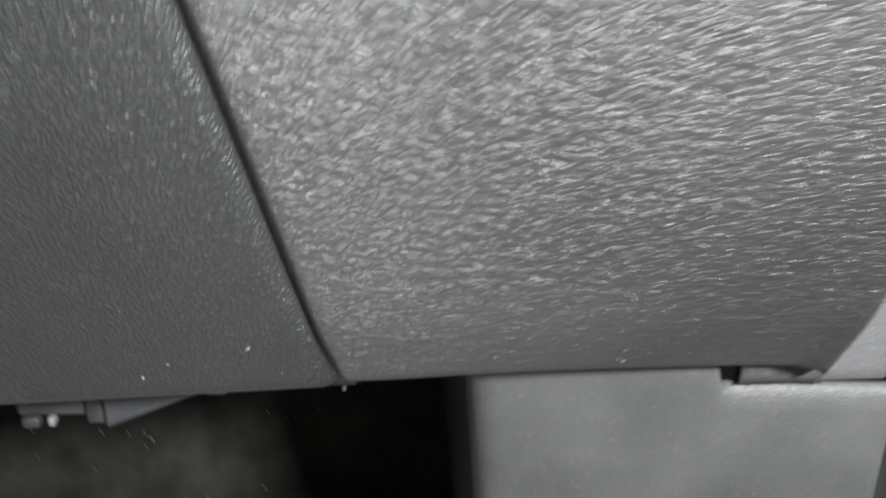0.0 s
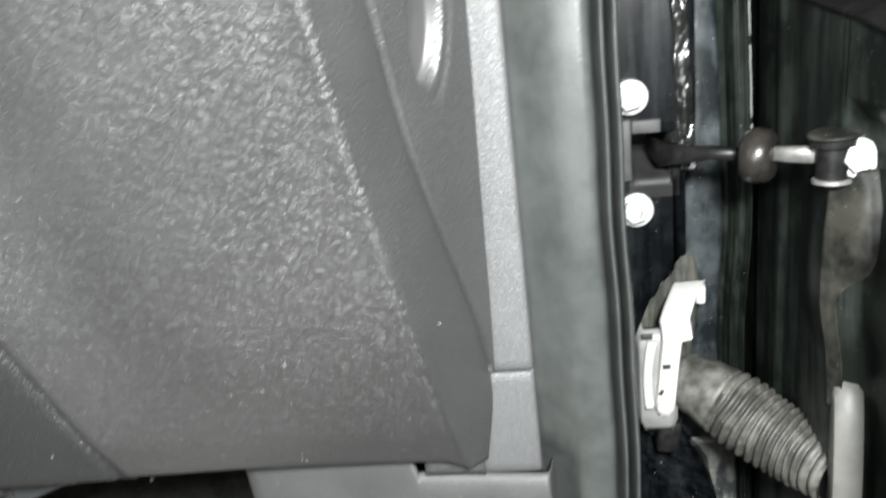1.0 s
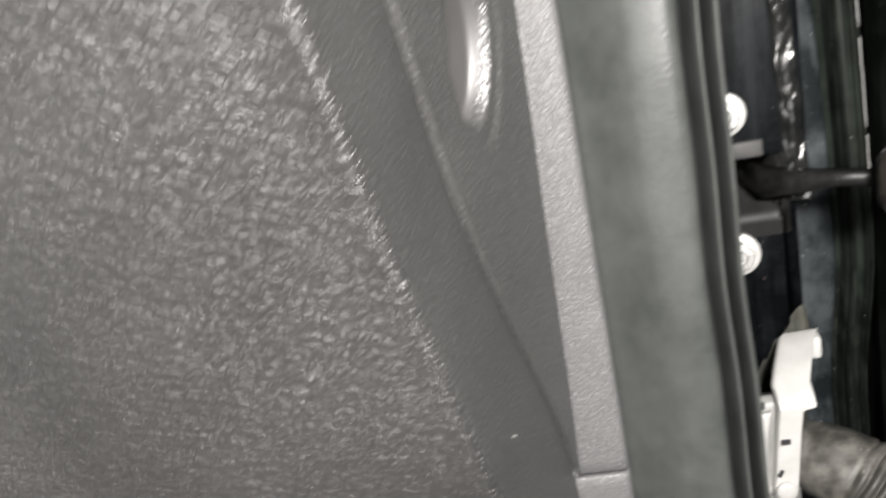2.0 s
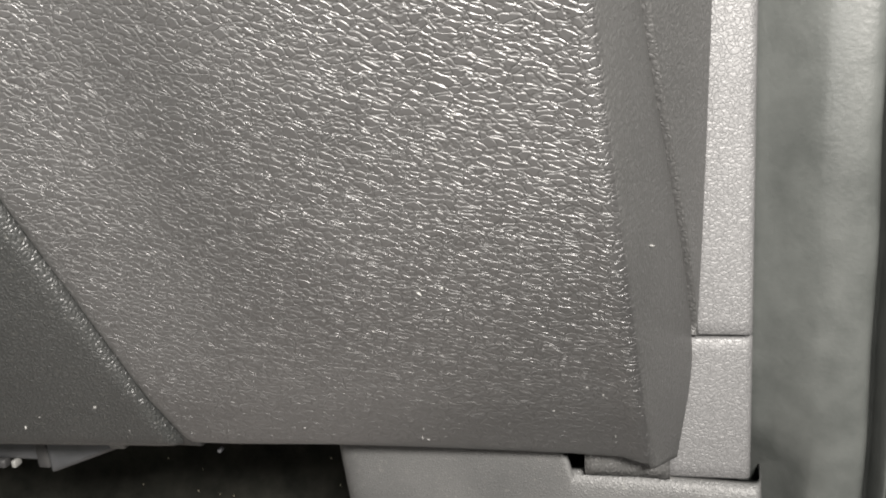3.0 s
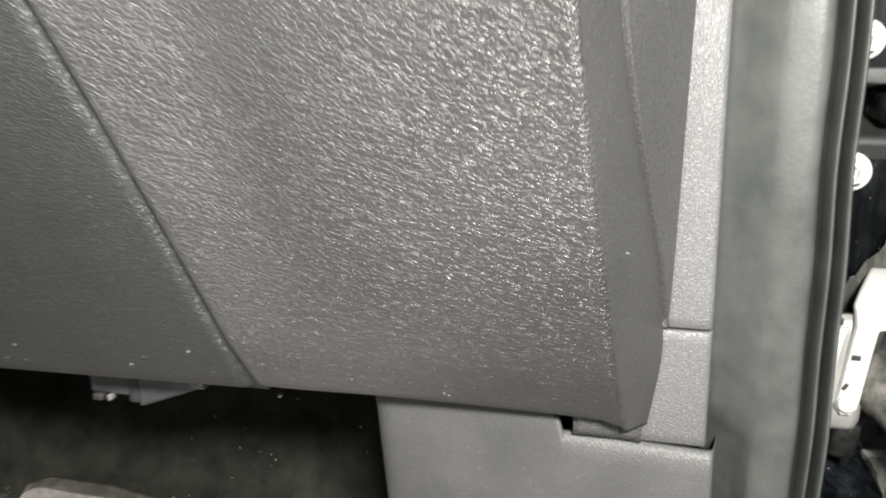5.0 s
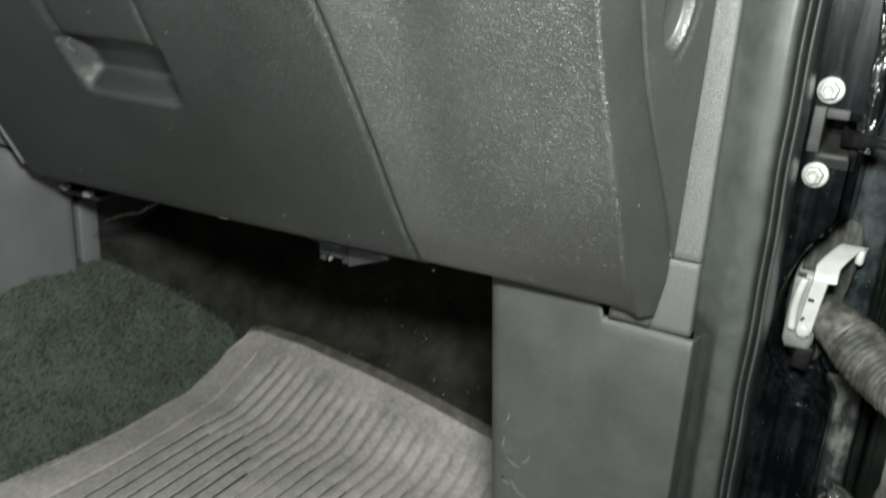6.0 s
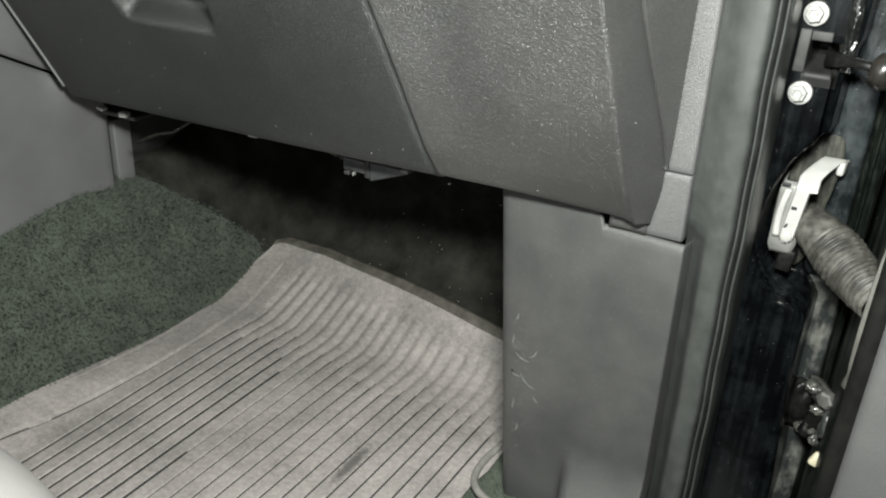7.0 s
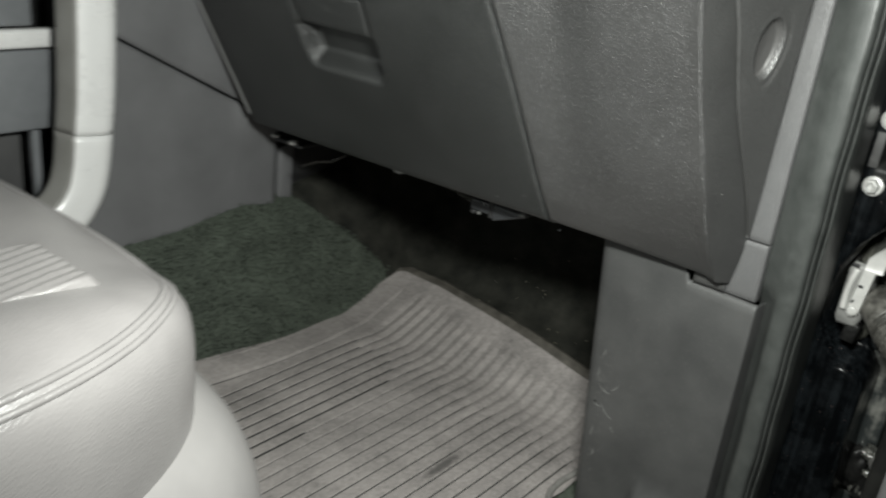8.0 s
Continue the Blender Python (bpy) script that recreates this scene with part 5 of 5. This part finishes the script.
# ---- centre console ----
def console():
    c = thing("centre_console", (-0.55, 0.2, 0.05), "grey plastic centre console beside the footwell", "console")
    cut = lambda y: 0.4475 - 0.515 * (y - 0.118)
    wall_x = lambda y, z: -0.447 + 0.018 * smooth((y - 0.27) / 0.05) * smooth((z - 0.30) / 0.06)
    lower, upper = [], []
    for y in steps(0.085, 0.352, 44):
        e = min(y - 0.085, 0.352 - y)
        back = 0.003 * smooth(1 - e / 0.004)
        top = cut(y) - 0.0014
        bot = 0.15
        lower.append([(wall_x(y, z) - back - 0.003 * smooth((z - top + 0.004) / 0.004), y, z) for z in steps(bot, top - 0.005, 14) + [top - 0.002, top - 0.0008, top]])
        top2 = cut(y) + 0.0014
        upper.append([(-0.445 + 0.004 * smooth((y - 0.2) / 0.08) - back - 0.003 * smooth((top2 + 0.004 - z) / 0.004), y, z) for z in [top2, top2 + 0.0008, top2 + 0.002] + steps(top2 + 0.005, 0.74, 14)])
    part("side_panel", sheet(lower, (-0.004, 0, 0)), M_CONSOLE, c)
    part("upper_side_panel", sheet(upper, (-0.004, 0, 0)), M_CONSOLE, c)
    part("end_post", box((-0.475, 0.3600, 0.16), (-0.452, 0.3840, 0.293), 0.002), M_CONSOLE, c)
    part("groove_backing", box((-0.480, 0.345, 0.16), (-0.462, 0.372, 0.300), 0.001), M_BLACK, c)
    part("core", box((-0.76, 0.115, 0.02), (-0.462, 0.60, 0.735), 0.004), M_BLACK, c)
    # bright upright rail with a curled foot
    rows = []
    key = [(0.104, 0.74), (0.100, 0.50), (0.0965, 0.40), (0.093, 0.36), (0.088, 0.315), (0.079, 0.285), (0.060, 0.262), (0.030, 0.250), (-0.02, 0.247)]
    n = len(key)
    pts = [Vector((0, spline(range(n), [k[0] for k in key], t), spline(range(n), [k[1] for k in key], t))) for t in steps(0, n - 1, 60)]
    for seg_name, lo, hi in (("rail", 0, 24), ("rail_foot", 24, 59)):
        rows = []
        for i in range(lo, hi + 1):
            a, b = pts[max(i - 1, 0)], pts[min(i + 1, 59)]
            dr = (b - a).normalized()
            sd = Vector((0, -dr.z, dr.y))
            row = []
            e = min(i - lo, hi - i) / 1.0
            tuck = 0.0015 if e < 1 else 0.0
            for s in steps(-0.80, 1.10, 19):
                w = 0.0260 * s
                hgt = 0.017 * (1 - (abs(s) / 1.10 if s > 0 else abs(s) / 0.80 * 0.62) ** 3.5) - tuck
                q = pts[i] + sd * w
                row.append((-0.448 + hgt, q.y, q.z + (0.0006 if i == lo else 0) * -1))
            rows.append(row)
        part(seg_name, sheet(rows, (-0.004, 0, 0)), M_SILVER, c, "satin silver rail")
        # inner side of the rail, a much darker grey than its silver front
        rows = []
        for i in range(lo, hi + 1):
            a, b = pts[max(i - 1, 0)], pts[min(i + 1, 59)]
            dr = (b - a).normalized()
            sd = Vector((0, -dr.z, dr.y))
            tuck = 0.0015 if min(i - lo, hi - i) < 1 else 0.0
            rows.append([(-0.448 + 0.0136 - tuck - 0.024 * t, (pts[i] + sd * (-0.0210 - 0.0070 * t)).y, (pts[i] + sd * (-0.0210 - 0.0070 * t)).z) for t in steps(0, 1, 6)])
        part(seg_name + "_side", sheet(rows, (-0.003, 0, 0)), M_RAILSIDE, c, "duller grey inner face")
    # recessed inner side beyond the rail: cover, silver bar, panel and an open pocket
    part("inner_cover", box((-0.506, -0.30, 0.4480), (-0.492, 0.0660, 0.700), 0.004), M_GLOSS, c, "smooth blue-grey cover")
    part("inner_bar", box((-0.502, -0.30, 0.4275), (-0.486, 0.0900, 0.4465), 0.004, 3), M_SILVER, c, "silver cross trim")
    part("inner_panel", box((-0.504, -0.30, 0.3440), (-0.490, 0.0900, 0.4255), 0.003), M_GLOSS, c)
    part("pocket_post", box((-0.510, 0.0620, 0.245), (-0.500, 0.0700, 0.3440), 0.002), M_GLOSS, c)
    part("pocket_panel", box((-0.530, -0.30, 0.245), (-0.522, 0.0600, 0.3440), 0.002), M_DTRIM, c)
    part("pocket_back", box((-0.60, -0.30, 0.245), (-0.56, 0.114, 0.735), 0.003), M_BLACK, c)
    part("tunnel_cover", box((-0.62, -0.62, 0.04), (-0.476, 0.084, 0.244), 0.01, 3), M_CONSOLE, c)
    return c


# ---- seat ----
def seat():
    s = thing("front_seat", (-0.2, -0.35, 0.05), "light grey leather passenger seat with double piping", "car seat")
    A, B, C = (0.239, 0.271, 0.064), (-0.172, -0.356, 0.350), 0.57

    def pt(u, v, grow=0.0):
        f = lambda q, e: math.copysign(abs(q) ** e, q)
        cu, su, cv, sv = math.cos(u), math.sin(u), math.cos(v), math.sin(v)
        x, y, z = f(cv, 0.42) * f(cu, C), f(cv, 0.42) * f(su, C), f(sv, 0.55)
        lift = 0.020 * smooth((abs(x) - 0.45) / 0.4) * smooth((z + 0.2) / 0.8)
        return Vector((B[0] + (A[0] + grow) * x, B[1] + (A[1] + grow) * y, B[2] + (A[2] + grow) * z + lift - 0.03 * smooth((0.3 - y) / 1.3) * 0.6))

    bm = bmesh.new()
    nu, nv = 120, 48
    ring = [[bm.verts.new(pt(2 * math.pi * i / nu, -math.pi / 2 * 0.985 + math.pi * 0.985 * j / nv)) for i in range(nu)] for j in range(nv + 1)]
    for a, b in zip(ring, ring[1:]):
        for i in range(nu):
            bm.faces.new((a[i], a[(i + 1) % nu], b[(i + 1) % nu], b[i]))
    bm.faces.new(ring[0][::-1])
    bm.faces.new(ring[-1])
    part("cushion", bm, M_LEATHER, s)
    for v in (0.50, 0.41):
        loop = [pt(2 * math.pi * i / 160, v, -0.0002) for i in range(161)]
        part("piping", tube(loop, 0.0019, 8, False), M_LEATHER, s, "raised stitched piping")
    rows = []
    for y in steps(-0.52, -0.158, 60):
        row = []
        for x in steps(-0.072, -0.010, 120):
            e = min(x + 0.072, -0.010 - x, -0.158 - y)
            rib = 0.0017 * abs(math.sin((x + 0.25 * y) * math.pi / 0.0068)) ** 0.7 + 0.0005 * noise.noise((x * 90, y * 220, 0))
            row.append((x, y, 0.4185 + (rib + 0.0008) * smooth(e / 0.005) - 0.0045 * smooth(1 - e / 0.004) - 0.025 * max(0, -0.2 - y)))
        rows.append(row)
    part("insert", sheet(rows, (0, 0, -0.012)), M_LEATHER, s, "ribbed perforated insert")
    # skirt bulging below the cushion
    bm = bmesh.new()
    nu, nv = 90, 30
    f = lambda q, e: math.copysign(abs(q) ** e, q)
    ring = []
    for j in range(nv + 1):
        v = -math.pi / 2 * 0.98 + math.pi * 0.98 * j / nv
        ring.append([bm.verts.new((-0.165 + 0.254 * f(math.cos(v), 0.32) * f(math.cos(2 * math.pi * i / nu), 0.5),
                                   -0.350 + 0.296 * f(math.cos(v), 0.32) * f(math.sin(2 * math.pi * i / nu), 0.5), 0.214 + 0.145 * f(math.sin(v), 0.6))) for i in range(nu)])
    for a, b in zip(ring, ring[1:]):
        for i in range(nu):
            bm.faces.new((a[i], a[(i + 1) % nu], b[(i + 1) % nu], b[i]))
    bm.faces.new(ring[0][::-1])
    bm.faces.new(ring[-1])
    part("skirt", bm, M_SKIRT, s, "pale plastic seat skirt")
    for x in (-0.38, -0.04):
        part("runner", box((x - 0.02, -0.62, 0.03), (x + 0.02, -0.14, 0.10), 0.004), M_STEEL_DARK, s)


def sill():
    s = thing("sill_trim", (0.16, -0.3, 0.03), "dark grey plastic door sill trim", "car trim")
    rows = []
    for y in steps(-1.2, 0.262, 30):
        rows.append([(p.x, y, p.z) for p in fillet([(0.108, 0, 0.045), (0.122, 0, 0.088), (0.190, 0, 0.094), (0.200, 0, 0.06)], 0.012, 5)])
    part("sill_cover", sheet(rows, (0, 0, -0.003)), M_KICK, s)
    r = part("rocker", box((0.10, -1.4, -0.10), (0.285, 0.335, 0.040), 0.012, 3), M_PAINT, s, "black painted rocker panel")


def stand_in_lamp():
    # unseen housing and cord, added round the stand-in light
    l = thing("stand_in_lamp", LAMP, "added unseen hand lamp standing in for a torch carried at the camera", "work lamp")
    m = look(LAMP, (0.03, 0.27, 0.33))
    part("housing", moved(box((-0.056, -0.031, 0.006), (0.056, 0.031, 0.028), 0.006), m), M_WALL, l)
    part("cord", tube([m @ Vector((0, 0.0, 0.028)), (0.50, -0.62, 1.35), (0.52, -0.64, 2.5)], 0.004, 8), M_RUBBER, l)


glovebox()
dashboard()
under_dash()
lint()
kick_panel()
pillar_strip()
door_seal()
pillar()
hex_bolt("hex_bolt", (0.2312, 0.3425, 0.497), (-0.15, -0.98, 0.05), "pale zinc flange bolt on the black pillar")
hex_bolt("hex_bolt", (0.2325, 0.3435, 0.445), (-0.15, -0.98, 0.05), "pale zinc flange bolt on the black pillar")
hex_bolt("hex_bolt", (0.3130, 0.2985, 0.472), (-0.22, -0.96, 0.18), "pale zinc bolt holding the check strap bracket")
check_strap()
connector()
car_door()
carpet()
floor_mat()
console()
seat()
sill()
stand_in_lamp()
